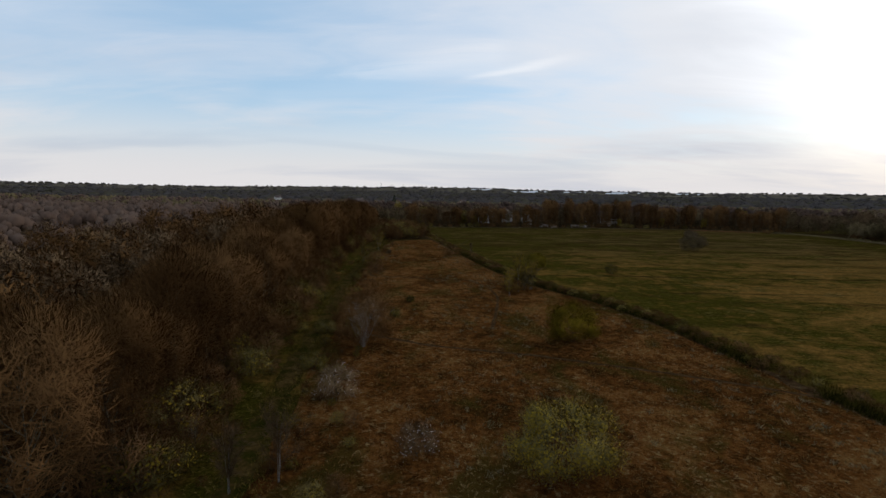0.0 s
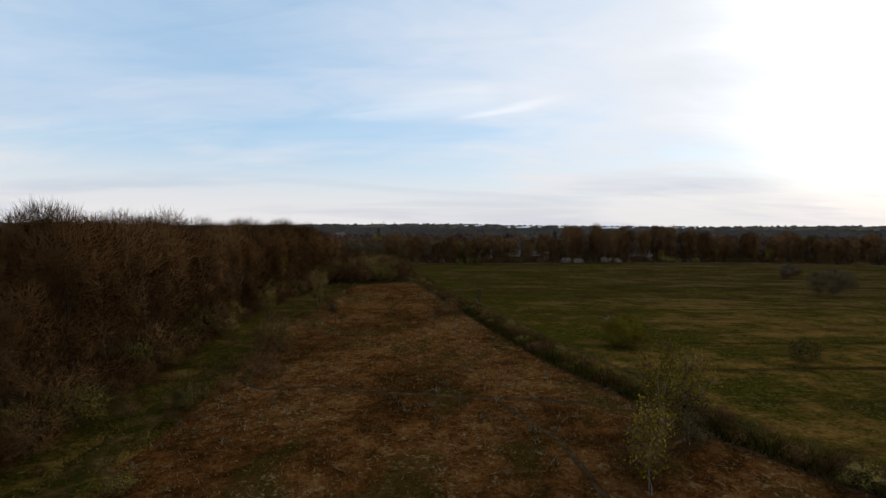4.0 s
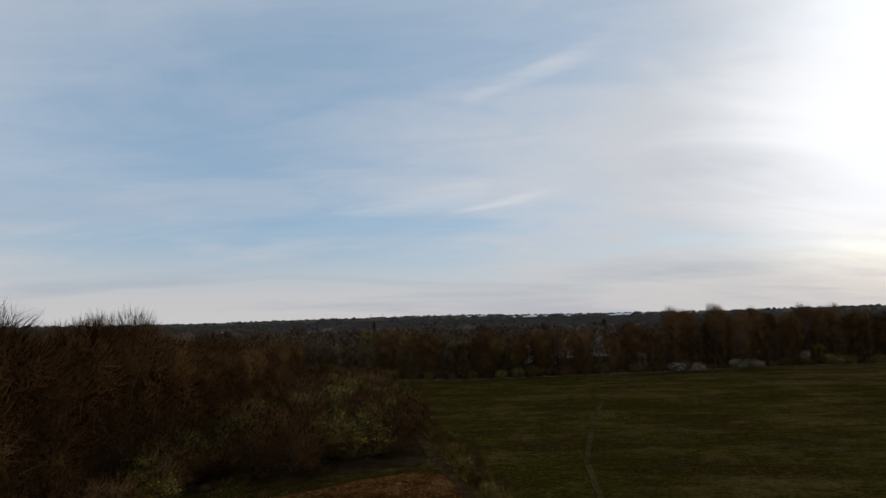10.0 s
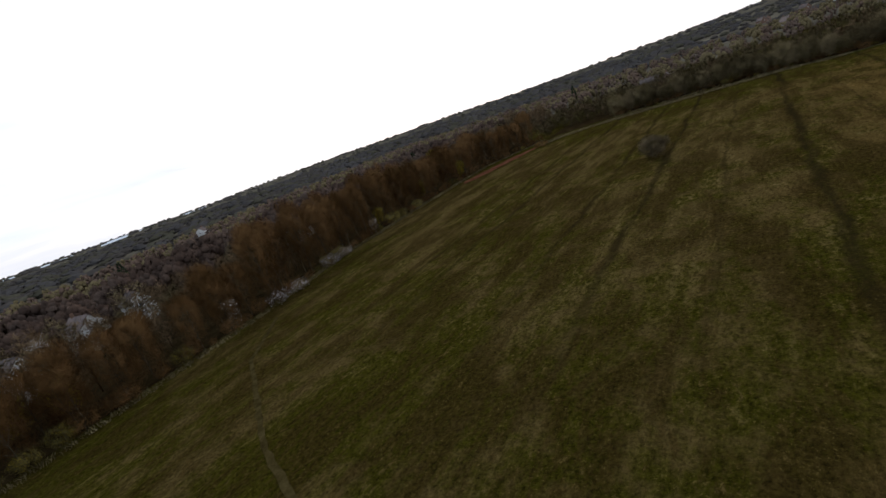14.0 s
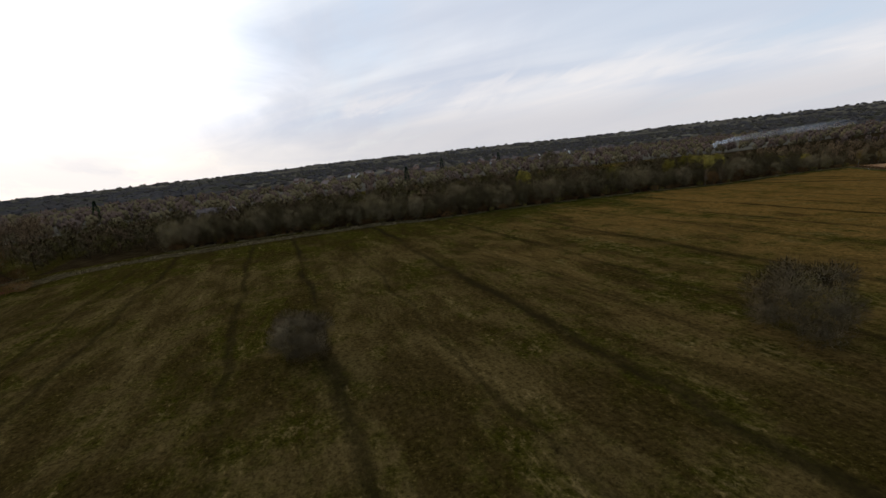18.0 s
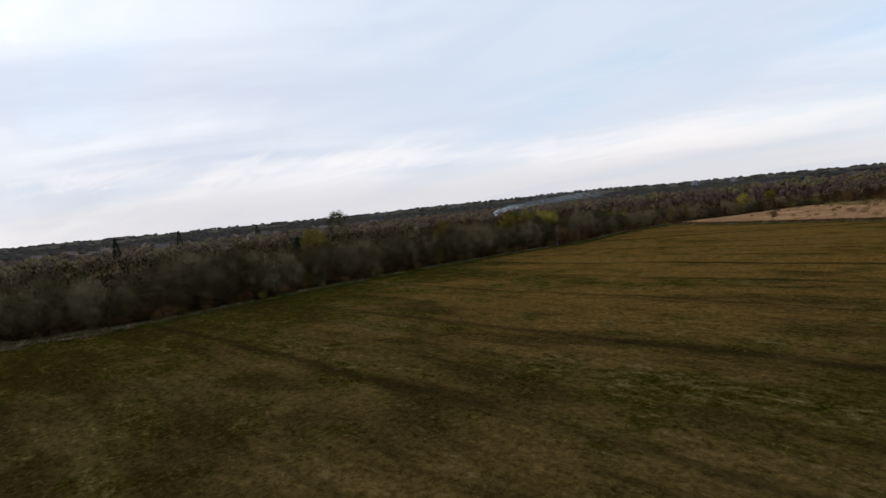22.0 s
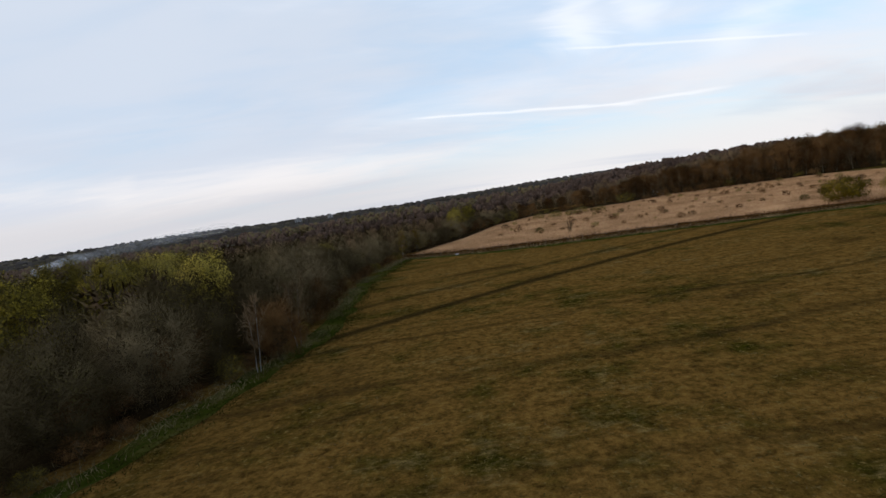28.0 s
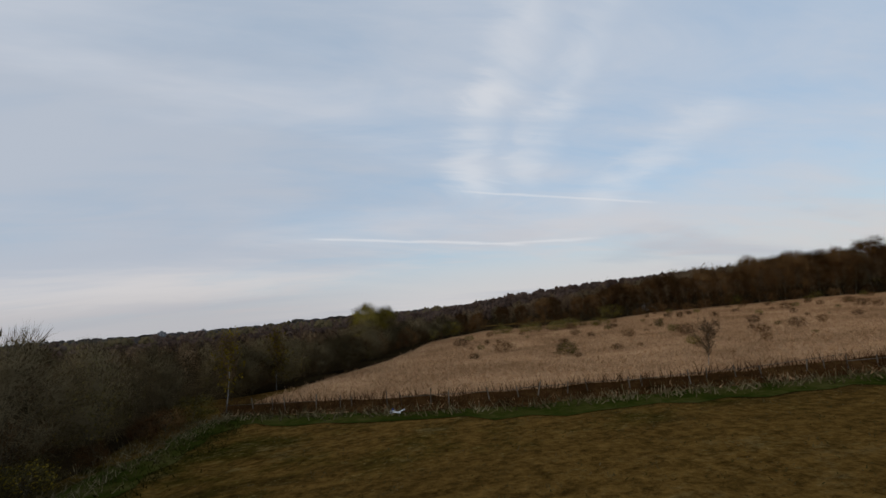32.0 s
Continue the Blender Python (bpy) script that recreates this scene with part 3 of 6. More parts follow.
def spaced(line, gap, seed=None, jitter=0.0):
    """Points along a line of corners, gap apart."""
    p = np.asarray(line, float)
    d = np.r_[0, np.cumsum(np.linalg.norm(np.diff(p, axis=0), axis=1))]
    s = np.arange(0, d[-1], gap)
    if seed is not None:
        s = np.clip(s + np.random.default_rng(seed).uniform(-jitter, jitter, len(s)) * gap, 0, d[-1])
    return np.c_[np.interp(s, d, p[:, 0]), np.interp(s, d, p[:, 1])]


def land(x, y):
    """Height of the land: level round the meadow, hills far off."""
    x, y = np.asarray(x, float), np.asarray(y, float)
    r, az = np.hypot(x - 80, y - 120), np.arctan2(x - 80, y - 120)
    far = np.clip((r - 700) / 3000, 0, 1)
    wave = 0.72 + 0.16 * np.sin(az * 3 + 0.8) + 0.14 * np.sin(az * 7 + 2.1) + 0.06 * np.sin(az * 19 + r * 0.002)
    hill = 46 * far ** 1.25 * wave
    west = np.clip((-60 - x) / 320, 0, 1) * np.clip((y + 250) / 250, 0, 1) * np.clip((620 - y) / 300, 0, 1)
    south = np.clip((-75 - y) / 320, 0, 1) * np.clip((150 - x) / 150, 0, 1)
    ridge = np.exp(-((x - 175) / 110) ** 2 - ((y + 560) / 120) ** 2)
    return hill + 8 * west ** 1.3 + 5 * south + 9 * ridge


# ---- ground ----
def make_ground():
    rad = np.r_[np.arange(0, 420, 14.0), np.geomspace(420, 4700, 60)]
    ang = np.radians(np.arange(0, 360, 2.0))
    rr, aa = np.meshgrid(rad, ang, indexing="ij")
    x, y = 80 + rr * np.sin(aa), 120 + rr * np.cos(aa)
    z = land(x, y)
    v = np.stack([x, y, z], -1).reshape(-1, 3)
    n, k = rr.shape
    i, j = np.meshgrid(np.arange(n - 1), np.arange(k), indexing="ij")
    a, b = (i * k + j).ravel(), (i * k + (j + 1) % k).ravel()
    f = np.stack([a, a + k, b + k, b], 1)
    cen = v[f].mean(1)
    rc = np.hypot(cen[:, 0] - 80, cen[:, 1] - 120)
    me = np_mesh("ground", v, f[:, ::-1], ["meadow", "hazed_land"], (rc > 330).astype(int), True)
    tagged(new("ground", me), "mown rough meadow in green and straw stripes, wide farmland beyond", "ground", kind="structure")


def sheet(name, poly, lift, material, label, category, seed=0, wobble=1.0, gap=2.5, lumps=0.0):
    """A ground cover inside a ragged outline, just above the ground."""
    rng = np.random.default_rng(seed)
    edge = spaced(list(poly) + [poly[0]], gap)
    edge = edge + rng.normal(0, wobble * 0.35, edge.shape)
    bm = bmesh.new()
    vs = [bm.verts.new((x, y, float(land(x, y)) + lift)) for x, y in edge]
    bm.faces.new(vs)
    bmesh.ops.triangulate(bm, faces=bm.faces[:])
    bmesh.ops.recalc_face_normals(bm, faces=bm.faces[:])
    if bm.faces and sum(f.normal.z for f in bm.faces) < 0:
        bmesh.ops.reverse_faces(bm, faces=bm.faces[:])
    return tagged(new(name, bm_mesh(name, bm, material)), label, category, kind="structure")


def ribbon(name, line, width, lift, material, label, category, seed=0, profile=None, kind="structure"):
    """A strip along a line; profile gives heights across it."""
    rng = np.random.default_rng(seed)
    c = spaced(line, 1.5)
    d = np.gradient(c, axis=0)
    d /= np.linalg.norm(d, axis=1, keepdims=True) + 1e-9
    nrm = np.c_[-d[:, 1], d[:, 0]]
    prof = profile or (0.0, 0.0, 0.0)
    k = len(prof)
    u = np.linspace(-0.5, 0.5, k)
    v = []
    for i in range(k):
        w = width * u[i] * (1 + rng.normal(0, 0.24, len(c)))
        p = c + nrm * w[:, None]
        z = lift + prof[i] * (1 + rng.normal(0, 0.22, len(c)))
        v.append(np.c_[p, z])
    v = np.stack(v, 1).reshape(-1, 3)
    i, j = np.meshgrid(np.arange(len(c) - 1), np.arange(k - 1), indexing="ij")
    a = (i * k + j).ravel()
    f = np.stack([a, a + k, a + k + 1, a + 1], 1)
    me = np_mesh(name, v, f[:, ::-1], [material], None, k > 3)
    return tagged(new(name, me), label, category, kind=kind)


HEDGE = [(50, -40), (49, -3), (46, 10), (41, 38), (35, 55), (26, 70), (18, 91), (13, 112), (9, 131), (4, 151), (0, 169), (-7, 200), (-9, 212), (-17, 255)]
NORTH = [(-20, 262), (4, 257), (34, 261), (60, 264), (95, 271), (140, 273), (188, 273), (224, 258)]
EAST = [(224, 258), (235, 228), (236, 195), (229, 165), (219, 150), (217, 123), (213, 100), (206, 73), (198, 52), (197, 25), (191, 1)]
REED_NEAR = [(190, 1), (176, 10), (163, 14.5), (150, 18.5), (138, 22), (117, 29), (92, 37)]
REED_FAR = [(187, -7), (176, -22), (163, -50), (147, -66), (134, -60), (118, -58), (100, -66), (80, -56), (62, -48), (56, -20), (72, 18)]
WOOD_EDGE = [(-23, -90), (-23, -13), (-26, 16), (-28, 45), (-32, 80), (-35, 112), (-36, 140), (-33, 165), (-35, 190), (-39, 248)]
TRACK = [(-14, -40), (-17, -8), (-20, 18), (-22, 45), (-24, 65), (-25.5, 92), (-26, 111), (-25, 152), (-28, 185)]

make_ground()
BRACKEN = HEDGE[:11] + [(-7, 178), (-22, 171), (-24, 150), (-24, 110), (-22, 75), (-19, 40), (-16, 0), (-12, -60)]
sheet("bracken_field", BRACKEN, 0.05, "bracken", "russet dead bracken and rough grass between hedge and track", "bracken", 3)
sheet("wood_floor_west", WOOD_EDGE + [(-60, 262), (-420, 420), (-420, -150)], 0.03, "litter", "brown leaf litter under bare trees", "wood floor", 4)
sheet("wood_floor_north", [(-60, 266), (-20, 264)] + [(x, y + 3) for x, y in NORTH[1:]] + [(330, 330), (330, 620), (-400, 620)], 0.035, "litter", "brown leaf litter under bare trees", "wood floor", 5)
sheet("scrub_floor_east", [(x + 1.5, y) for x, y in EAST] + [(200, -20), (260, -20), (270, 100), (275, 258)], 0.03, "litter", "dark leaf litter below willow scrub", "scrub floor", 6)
sheet("reed_bed", REED_NEAR[:-1] + [(92, 33)] + REED_FAR[::-1], 0.04, "reed", "pale flattened dead reeds covering wet ground", "reed bed", 7)
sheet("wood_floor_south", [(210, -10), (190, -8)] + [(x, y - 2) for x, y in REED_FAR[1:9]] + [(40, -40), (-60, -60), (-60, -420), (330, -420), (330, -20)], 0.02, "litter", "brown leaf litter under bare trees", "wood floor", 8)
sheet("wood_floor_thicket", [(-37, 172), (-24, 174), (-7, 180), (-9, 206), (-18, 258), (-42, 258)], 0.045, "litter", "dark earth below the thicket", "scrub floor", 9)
sheet("russet_strip", [(158, 268), (172, 262.5), (184, 260), (195, 257.5), (207, 254), (208, 257), (196, 262.5), (182, 267), (164, 271)], 0.06, "russet", "strip of red-brown dead bracken at the foot of the wood", "bracken", 12)
DEAD_VERGE = [(206, 253), (216, 246), (221.5, 233), (222.5, 213), (223.5, 190), (222.5, 167), (216, 151), (219, 149), (228, 166), (231, 195), (230, 228), (222, 252), (212, 258)]
sheet("dead_verge", DEAD_VERGE, 0.05, "verge_straw", "ragged verge of pale dead grass and bramble before the scrub", "verge", 13, 2.6, 2.2)
ribbon("grass_track", TRACK, 2.6, 0.075, "track", "narrow green grass track along the wood", "track", 1)
ribbon("footpath_meadow", [(30, 62), (25, 84), (20, 99), (17, 111), (14, 124), (11, 141), (8, 160), (12, 180), (20, 202), (28, 220), (44, 245), (60, 258)], 0.7, 0.05, "earth", "trodden earth footpath through the meadow", "footpath", 2)
ribbon("footpath_bracken", [(-22, 84), (-17, 80), (-11, 81), (-5, 79), (3, 78), (17, 76)], 0.8, 0.06, "mud_and_shade", "trodden earth path through dead bracken", "footpath", 3)
ribbon("footpath_narrow", [(8, 33), (10, 44), (12, 58), (11, 68), (7, 77)], 0.6, 0.08, "mud_and_shade", "narrow dark trodden line through bracken", "footpath", 4)
ribbon("footpath_cross", [(-14, 30), (-2, 24), (14, 20), (30, 14), (47, 6)], 0.7, 0.08, "mud_and_shade", "narrow dark trodden line through bracken", "footpath", 5)
ribbon("hedge_bank", HEDGE[1:], 3.0, 0.02, "bank_blade", "low bank of rough straw-coloured grass", "bank", 6, (0, 0.25, 0.4, 0.22, 0))
# flat strip in dark earth colour paints the deep shadow of the ditch
ribbon("hedge_ditch", [(x - 2.3, y - 0.6) for x, y in HEDGE[1:]], 1.8, 0.09, "mud_and_shade", "overgrown ditch beside the bank, its shadow painted as a dark strip", "ditch", 7, (0.0, -0.02, 0.0))
ribbon("reed_ditch", [(x, y - 1.3) for x, y in REED_NEAR], 2.8, 0.05, "ditch", "dark reddish ditch bank before the reeds", "ditch", 8, (0, 0.2, 0.42, 0.3, 0))
ribbon("reed_verge", [(x, y + 1.6) for x, y in REED_NEAR], 2.6, 0.03, "lush", "strip of fresh green grass along the ditch", "verge", 9)
ribbon("east_verge", [(x - 1.6, y) for x, y in EAST[3:]], 2.4, 0.04, "lush", "strip of fresh green grass along the scrub", "verge", 10)
sheet("east_paddock", [(285, 20), (300, 55), (345, 40), (330, -5)], 0.05, "lush", "small green paddock behind the scrub", "paddock", 11)


# ---- trees ----
def tubes(segs, sides):
    """Tapered prisms from rows of (p0, p1, r0, r1)."""
    p0, p1 = np.array([s[0] for s in segs]), np.array([s[1] for s in segs])
    r0, r1 = np.array([s[2] for s in segs]), np.array([s[3] for s in segs])
    d = p1 - p0
    d /= np.linalg.norm(d, axis=1, keepdims=True) + 1e-9
    ref = np.where(np.abs(d[:, 2:3]) > 0.9, [[1.0, 0, 0]], [[0, 0, 1.0]])
    a = np.cross(d, ref)
    a /= np.linalg.norm(a, axis=1, keepdims=True) + 1e-9
    b = np.cross(d, a)
    t = np.arange(sides) * 2 * np.pi / sides
    ring = a[:, None] * np.cos(t)[None, :, None] + b[:, None] * np.sin(t)[None, :, None]
    v = np.concatenate([p0[:, None] + ring * r0[:, None, None], p1[:, None] + ring * r1[:, None, None]], 1)
    base = np.arange(len(segs))[:, None] * 2 * sides
    f = []
    for i in range(sides):
        j = (i + 1) % sides
        f.append(np.stack([base[:, 0] + i, base[:, 0] + sides + j, base[:, 0] + j], 1))
        f.append(np.stack([base[:, 0] + i, base[:, 0] + sides + i, base[:, 0] + sides + j], 1))
    return v.reshape(-1, 3), np.concatenate(f)


def slivers(p, d, length, width, rng, face=None, soft=None):
    """Thin pointed triangles at p along d: twigs, blades or fronds; face turns their flat side outwards, soft gives their normals."""
    d = d / (np.linalg.norm(d, axis=1, keepdims=True) + 1e-9)
    s = np.cross(d, rng.normal(size=d.shape) if face is None else face + rng.normal(0, 0.25, d.shape))
    s /= np.linalg.norm(s, axis=1, keepdims=True) + 1e-9
    w = np.broadcast_to(np.asarray(width, float), (len(p),))[:, None] / 2
    v = np.stack([p - s * w, p + s * w, p + d * np.asarray(length).reshape(-1, 1)], 1)
    f = np.arange(3 * len(p)).reshape(-1, 3)
    if soft is None:
        return v.reshape(-1, 3), f
    back = (np.cross(v[:, 1] - v[:, 0], v[:, 2] - v[:, 0]) * soft).sum(1) < 0
    f[back] = f[back][:, [1, 0, 2]]
    return np.c_[v.reshape(-1, 3), np.repeat(soft, 3, 0)], f


def leaves(p, size, rng, soft=None):
    """Small folded four-cornered leaves at random tilts."""
    a = rng.normal(size=p.shape) if soft is None else np.cross(soft, rng.normal(size=p.shape)) + rng.normal(0, 0.25, p.shape)
    a /= np.linalg.norm(a, axis=1, keepdims=True)
    b = np.cross(a, rng.normal(size=p.shape) if soft is None else soft + rng.normal(0, 0.35, p.shape))
    b /= np.linalg.norm(b, axis=1, keepdims=True)
    s = np.asarray(size).reshape(-1, 1)
    v = np.stack([p - a * s, p + b * s * 0.6, p + a * s, p - b * s * 0.6], 1).reshape(-1, 3)
    q = np.arange(4 * len(p)).reshape(-1, 4)
    if soft is not None:
        back = (np.cross(a, b) * soft).sum(1) > 0
        q[back] = q[back][:, ::-1]
        v = np.c_[v, np.repeat(soft, 4, 0)]
    return v, np.concatenate([q[:, [0, 1, 2]], q[:, [0, 2, 3]]])


def join(*pairs):
    v, f, n = [], [], 0
    wide = max(a.shape[1] for a, b in pairs)
    for a, b in pairs:
        if a.shape[1] < wide:
            out = np.c_[a[:, :2], np.full(len(a), 0.3)]
            a = np.c_[a, out / np.linalg.norm(out, axis=1, keepdims=True)]
        v.append(a)
        f.append(b + n)
        n += len(a)
    return np.concatenate(v), np.concatenate(f)


def unit(v):
    return v / (np.linalg.norm(v) + 1e-9)


def grow(seed, high, wide, stems=1, first=0.3, limbs=10, subs=4, lift=0.55, radius=0.02, lean=0.12):
    """Trunk, limb and branch rows of a tree, and the branch rows from which twigs start."""
    rng = np.random.default_rng(seed)
    thick, thin, tips = [], [], []
    for s in range(stems):
        out = np.array([rng.normal(), rng.normal(), 0]) * (lean if stems == 1 else lean * 2.3)
        p, R, n = np.array([rng.normal() * 0.12 * (stems > 1), rng.normal() * 0.12 * (stems > 1), -0.2]), high * radius / math.sqrt(stems), 6
        line = [p]
        top = high * 0.9 * (1 if stems == 1 else rng.uniform(0.72, 1.0))
        for i in range(n):
            step = np.array([out[0], out[1], 1.0]) + np.r_[rng.normal(0, 0.07, 2), 0]
            q = line[-1] + step * top / n
            thick.append((line[-1], q, R * (1 - 0.82 * i / n), R * (1 - 0.82 * (i + 1) / n)))
            line.append(q)
        line = np.array(line)
        for k in range(max(2, limbs // stems)):
            u = first + (0.97 - first) * (k + rng.uniform(0, 0.8)) / max(2, limbs // stems)
            at = np.array([np.interp(u * n, np.arange(n + 1), line[:, c]) for c in range(3)])
            az = k * 2.4 + rng.uniform(-0.5, 0.5) + s * 1.7
            body = math.sin(math.pi * min(1.0, max(0.05, (u - first) / (1.02 - first))) ** 0.75)
            size = wide * (0.35 + 0.75 * body) * rng.uniform(0.75, 1.15)
            d = unit(np.array([math.cos(az), math.sin(az), lift + 0.5 * u + rng.normal(0, 0.12)]))
            r = R * (1 - 0.8 * u) * 0.55 + 0.012
            a = at
            for j in range(3):
                d = unit(d + np.r_[rng.normal(0, 0.16, 2), 0.12 + rng.normal(0, 0.1)])
                b = a + d * size / 3
                thick.append((a, b, r * (1 - 0.28 * j), r * (1 - 0.28 * (j + 1))))
                for m in range(subs):
                    c = a + (b - a) * rng.uniform(0.1, 1)
                    e = unit(d + rng.normal(0, 0.55, 3) + np.array([0, 0, 0.22]))
                    ln = size * rng.uniform(0.22, 0.5)
                    g = c + e * ln
                    thin.append((c, g, r * 0.32 + 0.006, 0.006))
                    tips.append((c, g, e))
                a = b
    return thick, thin, tips


def twigs(tips, per, length, width, seed, up=0.25, spread=0.75):
    rng = np.random.default_rng(seed + 900)
    c = np.repeat(np.array([t[0] for t in tips]), per, 0)
    g = np.repeat(np.array([t[1] for t in tips]), per, 0)
    e = np.repeat(np.array([t[2] for t in tips]), per, 0)
    u = rng.uniform(0.15, 1.0, (len(c), 1))
    d = e + rng.normal(0, spread, c.shape) * 0.7 + np.array([0, 0, up])
    return slivers(c + (g - c) * u, d, length * rng.uniform(0.5, 1.25, len(c)), width * rng.uniform(0.7, 1.4, len(c)), rng)


def sprays(thin, seed):
    """Thin branches as single long slivers."""
    rng = np.random.default_rng(seed + 500)
    a, b = np.array([t[0] for t in thin]), np.array([t[1] for t in thin])
    return slivers(a, b - a, np.linalg.norm(b - a, axis=1) * 1.1, np.array([t[2] for t in thin]) * 2.2, rng)


def leafed(tips, per, size, seed, puff=0.35):
    rng = np.random.default_rng(seed + 700)
    c = np.repeat(np.array([t[0] for t in tips]), per, 0)
    g = np.repeat(np.array([t[1] for t in tips]), per, 0)
    p = c + (g - c) * rng.uniform(0.2, 1.1, (len(c), 1)) + rng.normal(0, puff, c.shape)
    return leaves(p, size * rng.uniform(0.6, 1.3, len(p)), rng)


def plant(name, label, category, group, trunk, crown, bark, crown_mats, index=None, at=None):
    """A tree or shrub as a thing: an empty at its foot with trunk and crown."""
    root = tagged(new(name), label, category, group)
    part("trunk", np_mesh("trunk", *trunk, [bark], None, True), root)
    part("crown", np_mesh("crown", *crown, crown_mats, index), root)
    if at:
        root.location = (at[0], at[1], float(land(at[0], at[1])))
    return root


def sized(high, *pairs):
    """The same pieces, scaled so that the crown ends at the given height."""
    k = high / np.percentile(pairs[-1][0][:, 2], 99)
    return [(v * np.array([1, 1, k]), f) for v, f in pairs]


def hearts(centres, radii, axes, mid, low, rng):
    """The dense inner twig mass of each lobe of a crown, as an uneven lump with soft normals."""
    bm = bmesh.new()
    bmesh.ops.create_icosphere(bm, subdivisions=1, radius=1.0)
    ball = np.array([v.co for v in bm.verts])
    tri = np.array([[v.index for v in f.verts] for f in bm.faces])
    bm.free()
    V, F = [], []
    for k, (c, r) in enumerate(zip(centres, radii)):
        u = c + ball * (r * rng.uniform(0.75, 1.2, (len(ball), 1)))
        p = u * axes
        p[:, 2] = np.maximum(mid + np.where(u[:, 2] > 0, p[:, 2], u[:, 2] * (mid - low)), low * 0.3 + 0.1)
        n = ball * 0.7 + u * 0.75 + np.array([0, 0, 0.1])
        V.append(np.c_[p, n / (np.linalg.norm(n, axis=1, keepdims=True) + 1e-9)])
        F.append(tri + k * len(ball))
    return np.concatenate(V), np.concatenate(F)


def lobed(seed, high, wide, low, count, lobes, length, width, up=0.5, dome=0.35, heart=0.0):
    """Twigs that fill a lumpy rounded crown from height low to high: broad sprays inside, fine upright ones outside."""
    rng = np.random.default_rng(seed + 300)
    half = min((high - low) / 2, wide * 0.56)
    mid = high - half
    g = np.arange(lobes) + 0.5
    zc = 1 - 1.75 * g / lobes
    az = g * 2.4 + rng.uniform(-0.4, 0.4, lobes)
    c = np.c_[np.cos(az) * np.sqrt(1 - zc ** 2), np.sin(az) * np.sqrt(1 - zc ** 2), zc] * rng.uniform(0.5, 0.68, (lobes, 1))
    size = rng.uniform(0.27, 0.42, lobes)
    k = rng.choice(lobes, count, p=size ** 2 / (size ** 2).sum())
    d = rng.normal(size=(count, 3))
    d /= np.linalg.norm(d, axis=1, keepdims=True)
    d = np.where((d * c[k]).sum(1, keepdims=True) < -0.25, -d, d)
    core = rng.uniform(size=count) < 0.38
    shell = np.where(core, rng.uniform(0.1, 0.6, count), rng.uniform(0.62, 1.0, count))
    u = c[k] + d * (size[k] * shell)[:, None]
    whole = rng.uniform(size=count) < dome * 0.5
    u = np.where(whole[:, None], d * (0.72 * rng.uniform(0.5, 1, count) ** 0.5)[:, None], u)
    p = u * np.array([wide / 2, wide / 2, half])
    p[:, 2] = mid + np.where(u[:, 2] > 0, p[:, 2], u[:, 2] * (mid - low))
    p[:, 2] = np.maximum(p[:, 2], low * 0.6 + 0.1 + rng.uniform(0, 0.3, count))
    soft = d * 0.7 + u * 0.75 + np.array([0, 0, 0.2]) + rng.normal(0, 0.16, (count, 3))
    soft /= np.linalg.norm(soft, axis=1, keepdims=True) + 1e-9
    side = np.cross(soft, rng.normal(size=(count, 3)))
    side /= np.linalg.norm(side, axis=1, keepdims=True) + 1e-9
    way = d * 0.6 + rng.normal(0, 0.42, (count, 3)) + np.array([0, 0, 0.3 + up])
    way = np.where(core[:, None], side + np.array([0, 0, 0.5]), way)
    ln = np.where(core, length * 0.95, length) * rng.uniform(0.45, 1.25, count)
    wd = np.where(core, width * (1.0 if count > 1000 else 2.0), width * (0.6 if count > 1000 else 0.9)) * rng.uniform(0.7, 1.4, count)
    twiggy = slivers(p, way, ln, wd, rng, soft, soft)
    return (join(hearts(c, size * heart, np.array([wide / 2, wide / 2, half]), mid, low, rng), twiggy) if heart else twiggy), p, soft


def bare_tree(seed, high=16.0, wide=9.4):
    thick, thin, tips = grow(seed, high * 0.80, wide * 0.42, 1, 0.2, 12, 2, 1.0, 0.012, 0.05)
    fill, _, _ = lobed(seed, high * 0.97, wide, -high * 0.22, 8800, 15, 1.2, 0.062, 0.4, 0.3)
    return join(tubes(thick, 3), sprays(thin, seed)), fill


def shrub(seed, high, wide, stems=6, per=9, leaf=0, leaf_size=0.1, twig=(0.7, 0.05), first=0.08, limbs=24, puff=0.3):
    """A many-stemmed shrub: wood, crown and the share of crown that is leaf."""
    thick, thin, tips = grow(seed, high * 0.72, wide * 0.34, stems, 0.2, max(8, limbs // 2), 2, 1.0, 0.012)
    area = high * wide
    n = int(min(11000, per * 9.0 * area ** 0.92 + 200))
    tw, p, soft = lobed(seed, high * 0.96, wide, -high * 0.12, n, 12, twig[0] * 1.1, twig[1], 0.2, 0.5)
    wood = join(tubes(thick, 3), sprays(thin, seed))
    if not leaf:
        return wood, tw, None
    rng = np.random.default_rng(seed + 40)
    m = int(min(len(p) * 2, leaf * 8.0 * area ** 0.92 + 60))
    pick = rng.integers(0, len(p), m)
    lf = leaves(p[pick] + rng.normal(0, 0.15, (m, 3)), 1.35 * leaf_size * rng.uniform(0.6, 1.3, m), rng, soft[pick])
    k = len(tw[1])
    return wood, join(tw, lf), np.r_[np.zeros(k, int), np.ones(len(lf[1]), int)]


def place(master, x, y, scale, turn, z=None, wide=None):
    """A copy of a plant, turned and sized."""
    c = copy_thing(master, Matrix())
    zz = float(land(x, y)) if z is None else z
    c.matrix_basis = Matrix.LocRotScale((x, y, zz), Euler((0, 0, turn)), (scale * (wide or 1), scale * (wide or 1), scale))
    return c


